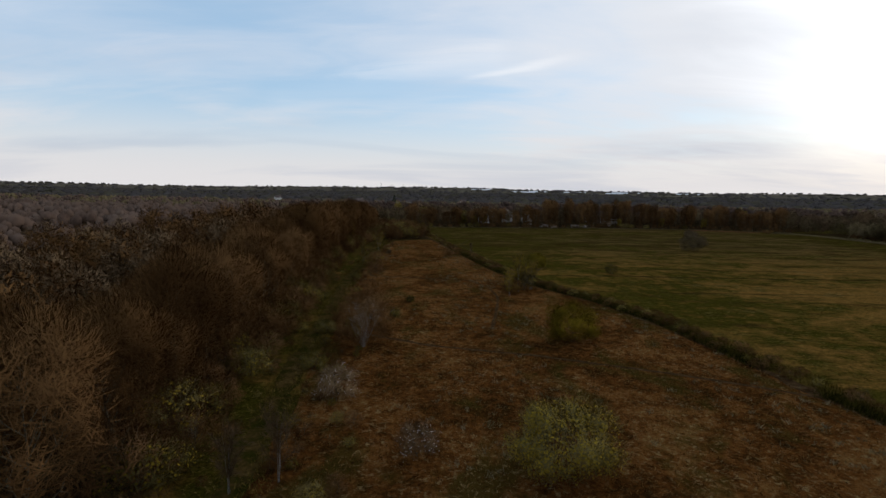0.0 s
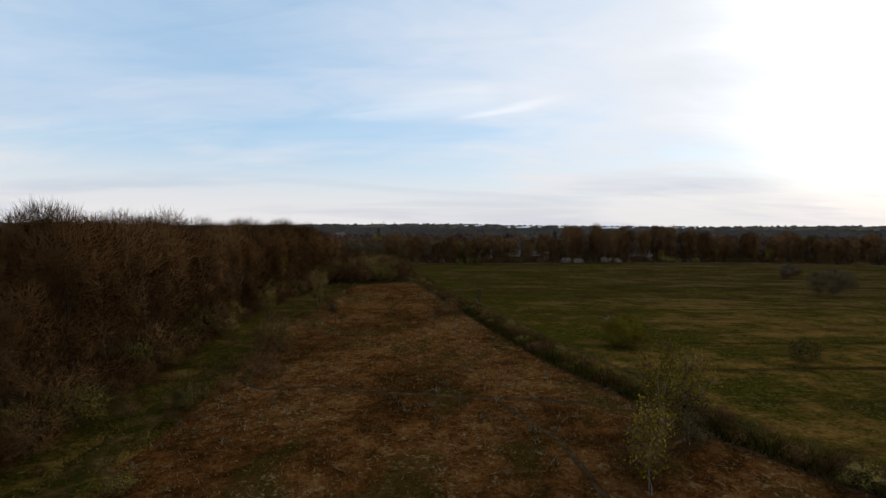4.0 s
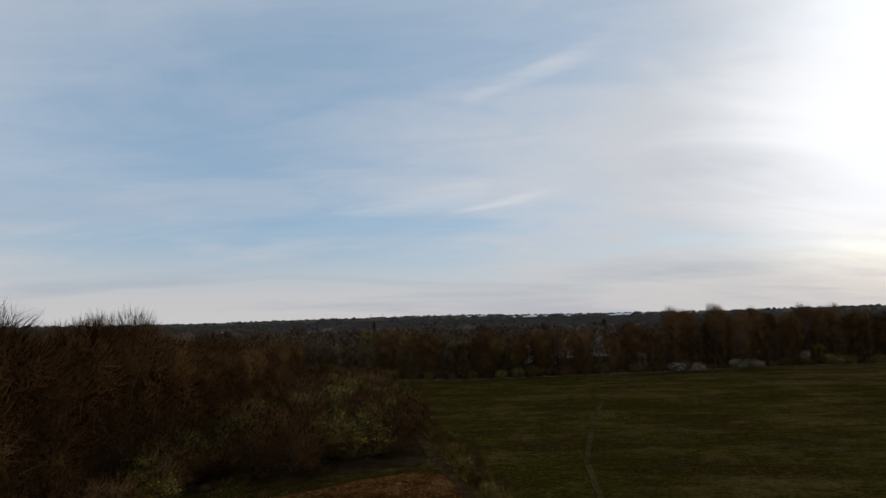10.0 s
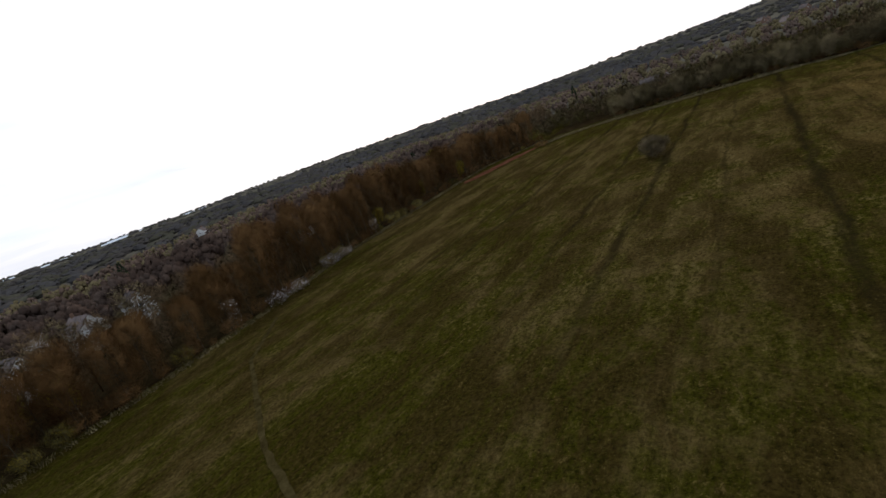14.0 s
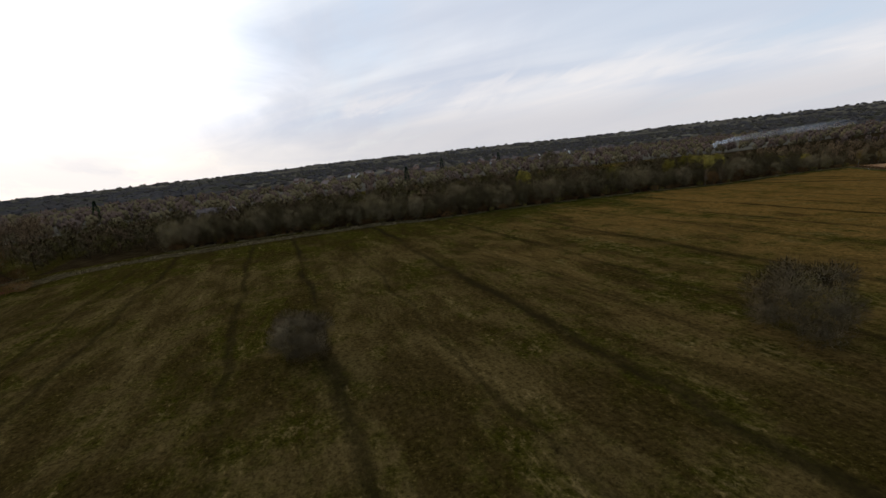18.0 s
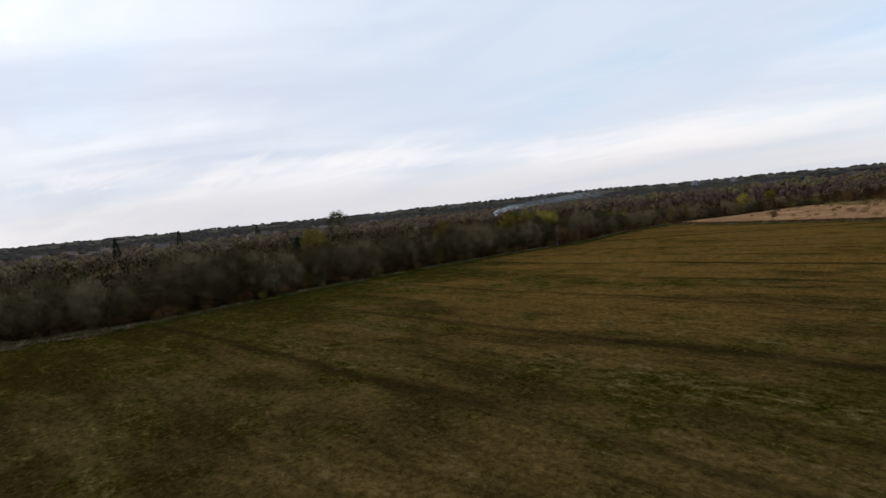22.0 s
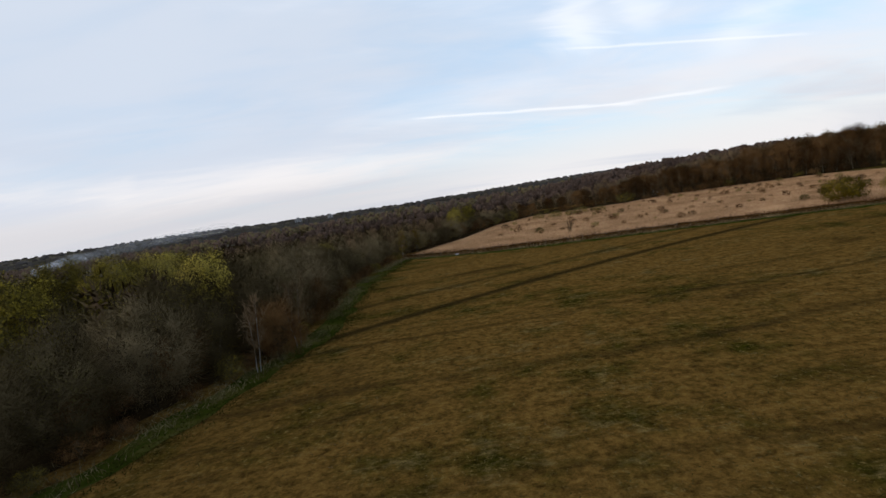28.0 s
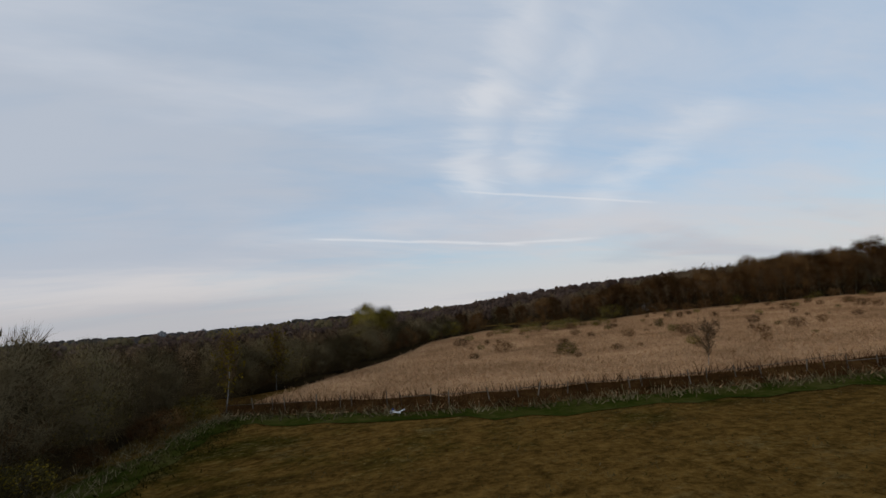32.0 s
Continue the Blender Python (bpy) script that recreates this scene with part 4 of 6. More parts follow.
def drop(masters, spots, lo, hi, seed, wide=(0.9, 1.15)):
    """Copies of several masters over the spots; the masters stand at the first ones."""
    rng = np.random.default_rng(seed)
    for i, (x, y) in enumerate(spots):
        s, w, turn = rng.uniform(lo, hi), rng.uniform(*wide), rng.uniform(0, 6.28)
        m = masters[i % len(masters)]
        if i < len(masters) and not m.get("placed"):
            m["placed"] = 1
            m.matrix_basis = Matrix.LocRotScale((x, y, float(land(x, y))), Euler((0, 0, turn)), (s * w, s * w, s))
        else:
            place(m, x, y, s, turn, None, w)


def stuff(name, label, category, kinds, spots, sizes, seed):
    """Many plants joined in one mesh; kinds are (vertices, faces, material index)."""
    mats = kinds[0][3]
    rng = np.random.default_rng(seed)
    V, F, I, n = [], [], [], 0
    which = rng.integers(0, len(kinds), len(spots))
    z = land(spots[:, 0], spots[:, 1])
    for (x, y), zz, s, w, k, t in zip(spots, z, sizes, rng.uniform(0.85, 1.25, len(spots)), which, rng.uniform(0, 6.28, len(spots))):
        v, f, i, _ = kinds[k]
        c, q = math.cos(t) * s * w, math.sin(t) * s * w
        ct, st = math.cos(t), math.sin(t)
        V.append(np.c_[v[:, 0] * c - v[:, 1] * q + x, v[:, 0] * q + v[:, 1] * c + y, v[:, 2] * s + zz, v[:, 3] * ct - v[:, 4] * st, v[:, 3] * st + v[:, 4] * ct, v[:, 5]])
        F.append(f + n)
        I.append(i)
        n += len(v)
    me = np_mesh(name, np.concatenate(V), np.concatenate(F), mats, np.concatenate(I))
    return tagged(new(name, me), label, category, kind="stuff")


def light_tree(seed, mats, high=15.0, wide=10.0, count=820, tw=(0.85, 0.17), low=0.06, lobes=10, heart=0.0):
    """A tree of few triangles for the depth of a wood."""
    a = tubes([(np.zeros(3), np.array([0, 0, high * 0.75]), high * 0.012, 0.04)], 3)
    b, _, _ = lobed(seed, high * 0.96, wide, -high * 0.15, count, lobes, tw[0], tw[1], 0.3, 0.35, heart)
    v, f = join(a, b)
    return v, f, np.r_[np.zeros(len(a[1]), int), np.full(len(b[1]), 1 + seed % (len(mats) - 1))], mats


def far_crown(seed, mats):
    """A ragged rounded crown, one tree tall, for woods a long way off."""
    rng = np.random.default_rng(seed)
    seg, rings = 6, ((0.05, 0.36), (0.42, 0.46), (0.78, 0.30))
    v = [(math.cos(k * 6.283 / seg + h) * r * rng.uniform(0.75, 1.2), math.sin(k * 6.283 / seg + h) * r * rng.uniform(0.75, 1.2), h + rng.uniform(-0.07, 0.07))
         for h, r in rings for k in range(seg)] + [(0.0, 0.0, 0.98)]
    v = np.array(v)
    f = [(a * seg + k, a * seg + (k + 1) % seg, (a + 1) * seg + (k + 1) % seg) for a in range(2) for k in range(seg)]
    f += [(a * seg + k, (a + 1) * seg + (k + 1) % seg, (a + 1) * seg + k) for a in range(2) for k in range(seg)]
    f += [(2 * seg + k, 2 * seg + (k + 1) % seg, 3 * seg) for k in range(seg)]
    soft = v - np.array([0, 0, -0.35])
    soft /= np.linalg.norm(soft, axis=1, keepdims=True)
    n = 10
    p = v[rng.integers(seg, len(v), n)] * 0.95
    out = p - np.array([0, 0, -0.35])
    out /= np.linalg.norm(out, axis=1, keepdims=True)
    fringe = slivers(p, out * 0.5 + rng.normal(0, 0.4, (n, 3)) + np.array([0, 0, 0.8]), rng.uniform(0.10, 0.24, n), rng.uniform(0.08, 0.2, n), rng, out, out)
    v, f = join((np.c_[v, soft], np.array(f)), fringe)
    return v, f, np.full(len(f), seed % len(mats)), mats


G_BARE, G_WILLOW = "bare trees of the woods", "willow scrub"
bare = [plant("bare_tree", "tall bare brown-grey woodland tree with fine twigs", "tree", G_BARE, *bare_tree(s), "bark", ["twig_warm"]) for s in range(1, 7)]
willows = []
for s in range(21, 27):
    w, c, i = shrub(s, 8.0, 7.2, 5, 28, 8 if s % 2 else 0, 0.045, (0.62, 0.027), 0.10, 16)
    willows.append(plant("willow", "many-stemmed willow with olive catkin haze" if s % 2 else "many-stemmed bare grey willow with a rounded crown", "willow", G_WILLOW,
                         w, c, "bark", ["willow_grey", "willow"], i))

# edge trees, each a thing of its own
west_rows = np.concatenate([spaced([(x - 3, y) for x, y in WOOD_EDGE], 7.2, 31, 0.35), spaced([(x - 9, y) for x, y in WOOD_EDGE], 6.4, 32, 0.35)])
warm = [bare[2], bare[5], bare[0], bare[5], bare[2]]
drop(bare, west_rows[west_rows[:, 1] < -60], 0.8, 1.1, 331)
drop(warm, west_rows[(west_rows[:, 1] >= -60) & (west_rows[:, 1] < 70)], 0.78, 1.12, 33, (0.9, 1.15))
drop(warm, west_rows[(west_rows[:, 1] >= 70) & (west_rows[:, 1] < 110)], 1.04, 1.28, 133, (0.85, 1.1))
for i, (x, y) in enumerate(west_rows[west_rows[:, 1] >= 110]):
    tall = np.interp(y, [110, 155, 185, 215, 250], [1.12, 1.22, 1.02, 0.86, 0.74])
    place(warm[i % 5], x, y, tall * (0.9 + 0.18 * ((i * 0.618) % 1)), i * 2.4, None, 0.92 + 0.2 * ((i * 0.382) % 1))
north_rows = np.concatenate([spaced([(x, y + 5) for x, y in NORTH], 7.4, 34, 0.4), spaced([(x, y + 9) for x, y in NORTH], 13.0, 35, 0.35)])
grey = [bare[0], bare[1], bare[3], bare[4]]
drop(grey, north_rows[north_rows[:, 0] < 62], 0.62, 1.0, 36, (0.85, 1.25))
tall_group = (north_rows[:, 0] >= 62) & (north_rows[:, 0] < 140)
drop(grey, north_rows[tall_group], 1.08, 1.3, 37, (0.72, 0.95))
drop(grey, north_rows[north_rows[:, 0] >= 140], 0.8, 1.1, 137, (0.8, 1.05))
south_rows = spaced([(150, -72), (134, -66), (118, -64), (100, -71), (80, -62), (60, -54), (42, -46), (25, -44)], 4.5, 38, 0.3)
sr = np.random.default_rng(39)
for i, (x, y) in enumerate(south_rows):
    place(bare[i % 6], x, y, np.interp(x, [25, 70, 110, 150], [0.9, 0.74, 0.5, 0.3]) * sr.uniform(0.85, 1.1), sr.uniform(0, 6.28), None, 1.25)
east_rows = np.concatenate([spaced([(x + 2.4, y) for x, y in EAST[1:]], 5.2, 40, 0.35), spaced([(x + 8.5, y) for x, y in EAST[1:]], 5.6, 41, 0.4)])
hi = np.interp(east_rows[:, 1], [0, 30, 60, 120, 230], [0.70, 0.95, 1.12, 1.18, 1.25])
erng = np.random.default_rng(42)
for i, (x, y) in enumerate(east_rows):
    s = hi[i] * erng.uniform(0.7, 1.18)
    m = willows[i % 6]
    if i < 6:
        m.matrix_basis = Matrix.LocRotScale((x, y, 0), Euler((0, 0, 1.0 * i)), (s, s, s))
    else:
        place(m, x, y, s, erng.uniform(0, 6.28), None, erng.uniform(0.85, 1.2))
se_rows = spaced([(191, -6), (181, -21), (169, -47), (153, -66)], 4.0, 43, 0.3)
for i, (x, y) in enumerate(se_rows):
    place(willows[(i * 5) % 6], x, y, erng.uniform(0.48, 0.68), erng.uniform(0, 6.28), None, 1.3)
thicket = scatter([(-36, 174), (-22, 176), (-8, 182), (-10, 206), (-18, 254), (-40, 250)], 4.4, 44)

# undergrowth at the wood edges
def low_bushes(name, group, seed):
    made = []
    for k, mats, lab in ((1, ["rust"], "low russet thicket of bramble and dead bracken stalks"), (2, ["twig_warm"], "low tangled bare thorn bush"),
                         (3, ["willow", "green"], "low bush with first green leaves"), (4, ["twig_warm"], "low brown bramble thicket")):
        w, c, i = shrub(seed + k, 3.0, 4.0, 1, 13, 4 if len(mats) > 1 else 0, 0.06, (0.55, 0.036), 0.05, 8)
        made.append(plant(name, lab, "bush", group, w, c, "bark", mats, i))
    return made


under = low_bushes("thicket_bush", "undergrowth along the wood edges", 80)
spots = np.concatenate([spaced([(x, y + 2.0) for x, y in NORTH], 4.2, 46, 0.4),
                        spaced([(190, -9), (163, -53), (147, -69), (118, -60), (80, -58), (45, -44)], 4.6, 47, 0.4)])
erng.shuffle(spots)
drop(under, spots, 0.5, 1.3, 48, (0.9, 1.5))
edge_low = low_bushes("edge_bush", "bushes before the west wood", 84)
drop(edge_low, np.concatenate([spaced([(x + 0.2, y) for x, y in WOOD_EDGE], 3.0, 45, 0.45), spaced([(x + 1.8, y) for x, y in WOOD_EDGE], 5.0, 145, 0.45)]), 0.6, 1.6, 49, (0.8, 1.3))
for i, (x, y) in enumerate(spaced([(x - 1.2, y) for x, y in WOOD_EDGE[1:]], 4.4, 148, 0.4)):
    place(edge_low[(i * 3) % 4], x, y, erng.uniform(1.3, 2.3), erng.uniform(0, 6.28), None, erng.uniform(0.8, 1.1))
thick_low = low_bushes("thicket_shrub", "brown thicket between bracken and wood", 104)
drop(thick_low, thicket, 1.3, 2.3, 150, (0.8, 1.2))
hedge_low = low_bushes("hedge_bush", "bushes along the hedge bank", 88)
track_low = low_bushes("track_bush", "low bushes beside the grass track", 92)

scrub_low = low_bushes("scrub_bush", "low bushes at the foot of the willow scrub", 100)
drop(scrub_low, spaced([(x + 0.6, y) for x, y in EAST[1:]], 3.0, 146, 0.45), 0.3, 0.8, 147, (0.9, 1.4))
for i, (x, y) in enumerate(spaced([(x + 4.6, y) for x, y in EAST[1:]], 4.2, 247, 0.45)):
    place(scrub_low[(i * 3 + 1) % 4], x, y, erng.uniform(0.7, 1.5), erng.uniform(0, 6.28), None, erng.uniform(0.9, 1.2))

# rough growth along the grass track
drop(track_low, [(-14.5, 20), (-18, 55), (-21.5, 100), (-11, -20)], 0.3, 0.6, 483)
for i, (x, y) in enumerate(spaced([(-9, -20), (-11, 5), (-14, 25), (-16, 45)], 3.0, 484, 0.5)):
    place(track_low[2 if i % 3 else 0], x + erng.normal(0, 1.3), y, erng.uniform(0.3, 0.7), erng.uniform(0, 6.28), None, erng.uniform(0.9, 1.4))
for d, sd in ((2.6, 480), (-2.4, 481), (4.2, 482)):
    for i, (x, y) in enumerate(spaced([(x + d, y) for x, y in TRACK], 6.5, sd, 0.5)):
        place(track_low[(i * 3 + sd) % 4], x, y, erng.uniform(0.2, 0.55), erng.uniform(0, 6.28), None, erng.uniform(0.9, 1.5))

# sites of the houses: turn, white or brick, and how much higher than two low storeys
HOUSES = [(66, 332, 80, 1, 1.2), (30, 308, 100, 1, 1.6), (50, 326, 95, 1, 1.6), (124, 326, 20, 0, 1.2), (131, 330, 15, 1, -0.6), (317, 216, 5, 0, -1.4), (321, 226, 95, 0, -1.4), (580, -175, 35, 1, -1.0), (615, -235, 30, 0, -1.0),
          (473, -97, 20, 0, -1.4), (545, -150, 60, 0, -0.8), (520, -60, 10, 0, -0.8), (560, 40, 80, 0, -0.6), (530, 150, 30, 0, -0.6), (640, -180, 15, 1, -0.6),
          (700, -120, 70, 0, -0.6), (-40, 560, 10, 1, 2.6), (30, 640, 50, 0, 2.6), (-110, 600, 0, 0, 2.6), (220, 560, 40, 1, 2.6), (330, 420, 15, 0, 2.6), (-260, 720, 30, 1, 2.6)]
hr = np.random.default_rng(501)
for x, y in spaced([(560, -240), (640, -120), (690, 20), (740, 160)], 40, 502, 0.45):
    for k in range(2):
        HOUSES.append((round(float(x + hr.uniform(-30, 120) * (k + 0.6)), 1), round(float(y + hr.uniform(-14, 14)), 1), float(hr.uniform(0, 180)), int(hr.uniform() < 0.2), float(hr.uniform(-1.6, -0.4))))
HOUSE_AT = np.array([h[:2] for h in HOUSES])


def clear_of_houses(p, gap, front):
    """Leaves out the spots that stand on a house or close before it, seen from the meadow."""
    way = np.array([120.0, 120.0]) - HOUSE_AT
    way /= np.linalg.norm(way, axis=1, keepdims=True)
    near = [HOUSE_AT + way * d for d in (0.0, front * 0.5, front)]
    far = np.min([np.linalg.norm(p[:, None] - q[None], axis=2).min(1) for q in near], axis=0)
    return p[far > gap]


# depth of the woods
wood_mats, will_mats = ["bark", "twig", "willow_grey", "twig"], ["bark", "willow_grey", "willow", "twig", "willow_grey"]
lights = [light_tree(s, wood_mats, count=800, tw=(0.9, 0.15)) for s in range(51, 57)]
warm_lights = [light_tree(s, ["bark", "twig_warm", "rust", "twig_warm", "twig"], count=840, tw=(0.9, 0.14)) for s in range(51, 57)]
deeps = [light_tree(s, ["bark", "canopy_brown", "canopy_grey", "canopy_brown"], 15.0, 10.0, 170, (1.0, 0.12), lobes=11, heart=0.8) for s in range(251, 257)]
scrubs = [light_tree(s, will_mats, 8.0, 7.4, 300, (0.85, 0.18), 0.02, 8) for s in range(60, 64)]
mixed = [light_tree(s, ["bark", "canopy_brown", "canopy_olive", "canopy_grey", "canopy_brown", "canopy_olive"], 10.0, 8.6, 70, (1.0, 0.14), 0.06, 8, 0.85) for s in range(64, 70)]
w1 = scatter([(x - 14, y) for x, y in WOOD_EDGE] + [(-70, 262), (-170, 330), (-230, 200), (-230, -60)], 7.6, 52)
w1_size = np.random.default_rng(1).uniform(0.74, 1.2, len(w1)) * np.where((w1[:, 1] > 75) & (w1[:, 1] < 140) & (w1[:, 0] > -75), 1.12, 0.95) * np.interp(w1[:, 1], [160, 240], [1.0, 0.74])
w1_near = w1[:, 0] > -92
stuff("woodland_west", "deep bare brown woodland on gently rising land", "woodland", warm_lights, w1[w1_near], w1_size[w1_near], 53)
stuff("woodland_west_deep", "deep bare brown woodland on gently rising land, its far depth", "woodland", deeps, w1[~w1_near], w1_size[~w1_near], 153)
w2 = scatter([(-60, 268)] + [(x, y + 10) for x, y in NORTH[1:]] + [(330, 290), (360, 420), (-150, 420)], 7.6, 54)
w2 = clear_of_houses(w2, 5.5, 2.0)
w2_size = np.random.default_rng(2).uniform(0.55, 0.95, len(w2)) * (1 + 0.18 * np.sin(w2[:, 0] * 0.09) * np.sin(w2[:, 1] * 0.07 + 1))
w2_near = w2[:, 1] < 325
stuff("woodland_north", "deep bare brown woodland behind the meadow", "woodland", lights, w2[w2_near], w2_size[w2_near], 55)
stuff("woodland_north_deep", "deep bare brown woodland behind the meadow, its far depth", "woodland", deeps, w2[~w2_near], w2_size[~w2_near], 155)
w3 = scatter([(232, 266), (244, 256)] + [(x + 10, y) for x, y in EAST[1:]] + [(205, -16), (290, -40), (330, 80), (330, 284)], 5.8, 56)
w3 = w3[~inside(w3, [(280, 15), (300, 60), (350, 45), (335, -10)])]
stuff("scrub_east", "wide belt of bare grey and olive willow scrub", "scrub", scrubs, w3, (0.55 + 0.55 * np.random.default_rng(3).uniform(0, 1, len(w3)) ** 1.3) * np.interp(w3[:, 1], [-20, 20, 60], [0.8, 1.08, 1.12]), 57)
w4 = scatter([(192, -14), (184, -32), (172, -58), (152, -78), (118, -72), (100, -78), (60, -62), (25, -52), (-40, -60), (-60, -240), (250, -240), (290, -40)], 8.0, 58)
w4_size = np.interp(w4[:, 0], [0, 60, 110, 160, 220], [0.92, 0.82, 0.5, 0.26, 0.3]) * np.random.default_rng(4).uniform(0.8, 1.1, len(w4))
w4_near = w4[:, 1] > -115
stuff("woodland_south", "deep bare brown woodland beyond the reeds", "woodland", lights, w4[w4_near], w4_size[w4_near], 59)
stuff("woodland_south_deep", "deep bare brown woodland beyond the reeds, its far depth", "woodland", deeps, w4[~w4_near], w4_size[~w4_near], 159)
wide_box = [(-420, -420), (620, -420), (620, 640), (-420, 640)]
near_core = [[(-75, 272), (235, 285), (345, 275), (345, -45), (250, -240), (-60, -240), (-230, -70), (-230, 200), (-170, 330)], [(-160, 255), (-150, 425), (365, 425), (345, 250)]]
w5 = scatter(wide_box, 13.5, 63)
w5 = clear_of_houses(w5[~inside(w5, near_core[0]) & ~inside(w5, near_core[1])], 7.0, 6.0)
stuff("woodland_middle", "mixed bare and leafing trees among gardens and fields", "woodland", mixed, w5, np.random.default_rng(6).uniform(0.7, 1.1, len(w5)) * np.where((w5[:, 0] > 240) & (w5[:, 1] < 250) | (w5[:, 1] < -60), np.random.default_rng(7).uniform(0.55, 0.95, len(w5)), 1.0), 64)
# far woods take the colours with haze painted in
far_mats = ["wood_hazed", "willow_hazed", "twig_hazed", "wood_hazed", "twig_hazed", "wood_hazed", "willow_hazed"]
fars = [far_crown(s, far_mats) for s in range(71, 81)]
ring = scatter([(-1700, -1700), (1900, -1700), (1900, 1900), (-1700, 1900)], 24.0, 60)
rr = np.hypot(ring[:, 0] - 80, ring[:, 1] - 120)
rk = np.random.default_rng(61)
patchy = np.sin(ring[:, 0] * 0.011 + 1.3) * np.sin(ring[:, 1] * 0.009 + 0.4) + 0.5 * np.sin(ring[:, 0] * 0.031 - ring[:, 1] * 0.027)
ring = ring[~inside(ring, wide_box) & (rk.uniform(0, 1, len(ring)) < np.where(patchy > -0.15, 0.9, 0.3)) & (rr < 1800)]
ring = clear_of_houses(ring, 10.0, 22.0)
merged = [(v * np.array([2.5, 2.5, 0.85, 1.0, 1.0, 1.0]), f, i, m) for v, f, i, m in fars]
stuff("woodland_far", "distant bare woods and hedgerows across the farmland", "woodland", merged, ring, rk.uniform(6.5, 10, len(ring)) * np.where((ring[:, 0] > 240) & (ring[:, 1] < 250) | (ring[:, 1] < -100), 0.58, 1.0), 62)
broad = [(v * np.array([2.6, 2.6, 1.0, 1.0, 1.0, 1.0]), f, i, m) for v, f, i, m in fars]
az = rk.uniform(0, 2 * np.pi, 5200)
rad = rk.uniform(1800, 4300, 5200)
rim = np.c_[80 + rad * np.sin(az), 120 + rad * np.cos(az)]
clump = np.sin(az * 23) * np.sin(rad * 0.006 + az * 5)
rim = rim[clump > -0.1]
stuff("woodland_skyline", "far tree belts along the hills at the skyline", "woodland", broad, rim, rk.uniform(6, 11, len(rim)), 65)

# ---- shrubs and single trees of the meadow and bracken ----
def bush(name, label, category, x, y, high, wide, seed, mats, leaf=0, bark="bark", **kw):
    w, c, i = shrub(seed, high, wide, leaf=leaf, **kw)
    return plant(name, label, category, "", w, c, bark, mats, i, (x, y))


bush("round_shrub", "round bare grey shrub standing in the mown meadow", "shrub", 126.3, 195.9, 6.2, 8.0, 101, ["shrub_pale", "shrub_pale"], per=40, stems=14, limbs=70, twig=(0.6, 0.05))
bush("round_shrub", "broad olive-brown shrub standing in the mown meadow", "shrub", 104.3, 151.8, 8.2, 12.0, 102, ["shrub_pale", "willow"], 3, per=26, stems=13, limbs=65, leaf_size=0.06, twig=(0.7, 0.06))
bush("round_shrub", "small rounded olive shrub in the meadow", "shrub", 48, 89.5, 3.7, 4.6, 103, ["willow", "green"], 5, per=11, leaf_size=0.06)
bush("leafing_bush", "dense round yellow-green bush beside the footpath", "bush", 28.5, 98.5, 5.2, 7.0, 104, ["green", "yellow"], 34, per=22, leaf_size=0.07, stems=8, limbs=36)
bush("leafing_bush", "dense round olive-green bush in dead bracken", "bush", 20, 27, 6.8, 9.6, 105, ["green", "green"], 22, per=20, leaf_size=0.075, stems=10, limbs=52)
bush("leafing_bush", "large olive-green bush with yellow tips in dead bracken", "bush", 9.5, -8.5, 7.0, 10.5, 106, ["willow", "green"], 20, per=26, leaf_size=0.075, stems=10, limbs=48)
bush("bare_thicket", "tall bare brown thicket with thin pale stems", "thicket", -12, 23, 10.4, 10.5, 107, ["twig_warm"], bark="birch", per=20, stems=13, limbs=60)
bush("bare_thicket", "bare brown bush below slender birches", "thicket", 15.5, 62, 4.4, 6.0, 214, ["twig_warm", "green"], 3, per=16, leaf_size=0.06, stems=9, limbs=36)
bush("leafing_bush", "olive-brown bush below slender birches", "bush", 19, 65.5, 5.2, 6.0, 215, ["willow_grey", "green"], 4, per=16, leaf_size=0.06, stems=9, limbs=36)
bush("bare_thicket", "bare brown thicket beside the grass track", "thicket", -13, 32, 6.0, 7.0, 108, ["twig"], per=12, stems=8, limbs=36)
bush("bare_thicket", "spreading bare brown bush on the hedge bank", "thicket", 3, 124, 3.6, 8.0, 109, ["twig_warm"], per=11, stems=9, limbs=36)
bush("russet_thicket", "russet thicket with a little new green", "thicket", -19.5, 92, 6.2, 7.0, 110, ["rust", "green"], 3, per=12, leaf_size=0.06, stems=9, limbs=36)
bush("russet_thicket", "russet bramble thicket beside the grass track", "thicket", -18.5, 84, 3.6, 5.5, 111, ["rust"], per=11)
bush("dark_bush", "small dark green bush at the path junction", "bush", -22.5, 75, 2.2, 2.4, 112, ["willow", "green"], 8, leaf_size=0.06)
bush("dark_bush", "low spreading dark bramble at the meadow corner", "bush", 204, 253, 2.4, 8.0, 213, ["twig_warm", "green"], 1, leaf_size=0.06, per=14)
bush("dark_bush", "small dark bush in dead bracken", "bush", -19.5, 126, 1.9, 2.2, 113, ["twig", "green"], 4, leaf_size=0.06)
bush("gorse_bush", "low green bush in dead bracken", "bush", -9, 40, 1.6, 2.2, 114, ["willow", "green"], 6, leaf_size=0.06)
bush("gorse_bush", "low green bush in dead bracken", "bush", -7, 52, 1.3, 2.0, 115, ["willow", "green"], 6, leaf_size=0.06)
bush("gorse_bush", "low leafy green growth beside the grass track", "bush", -19, 30, 2.0, 4.0, 116, ["willow", "green"], 8, leaf_size=0.06)
bush("gorse_bush", "low leafy green growth beside the grass track", "bush", -17, 14, 2.2, 4.4, 117, ["willow", "green"], 8, leaf_size=0.06)
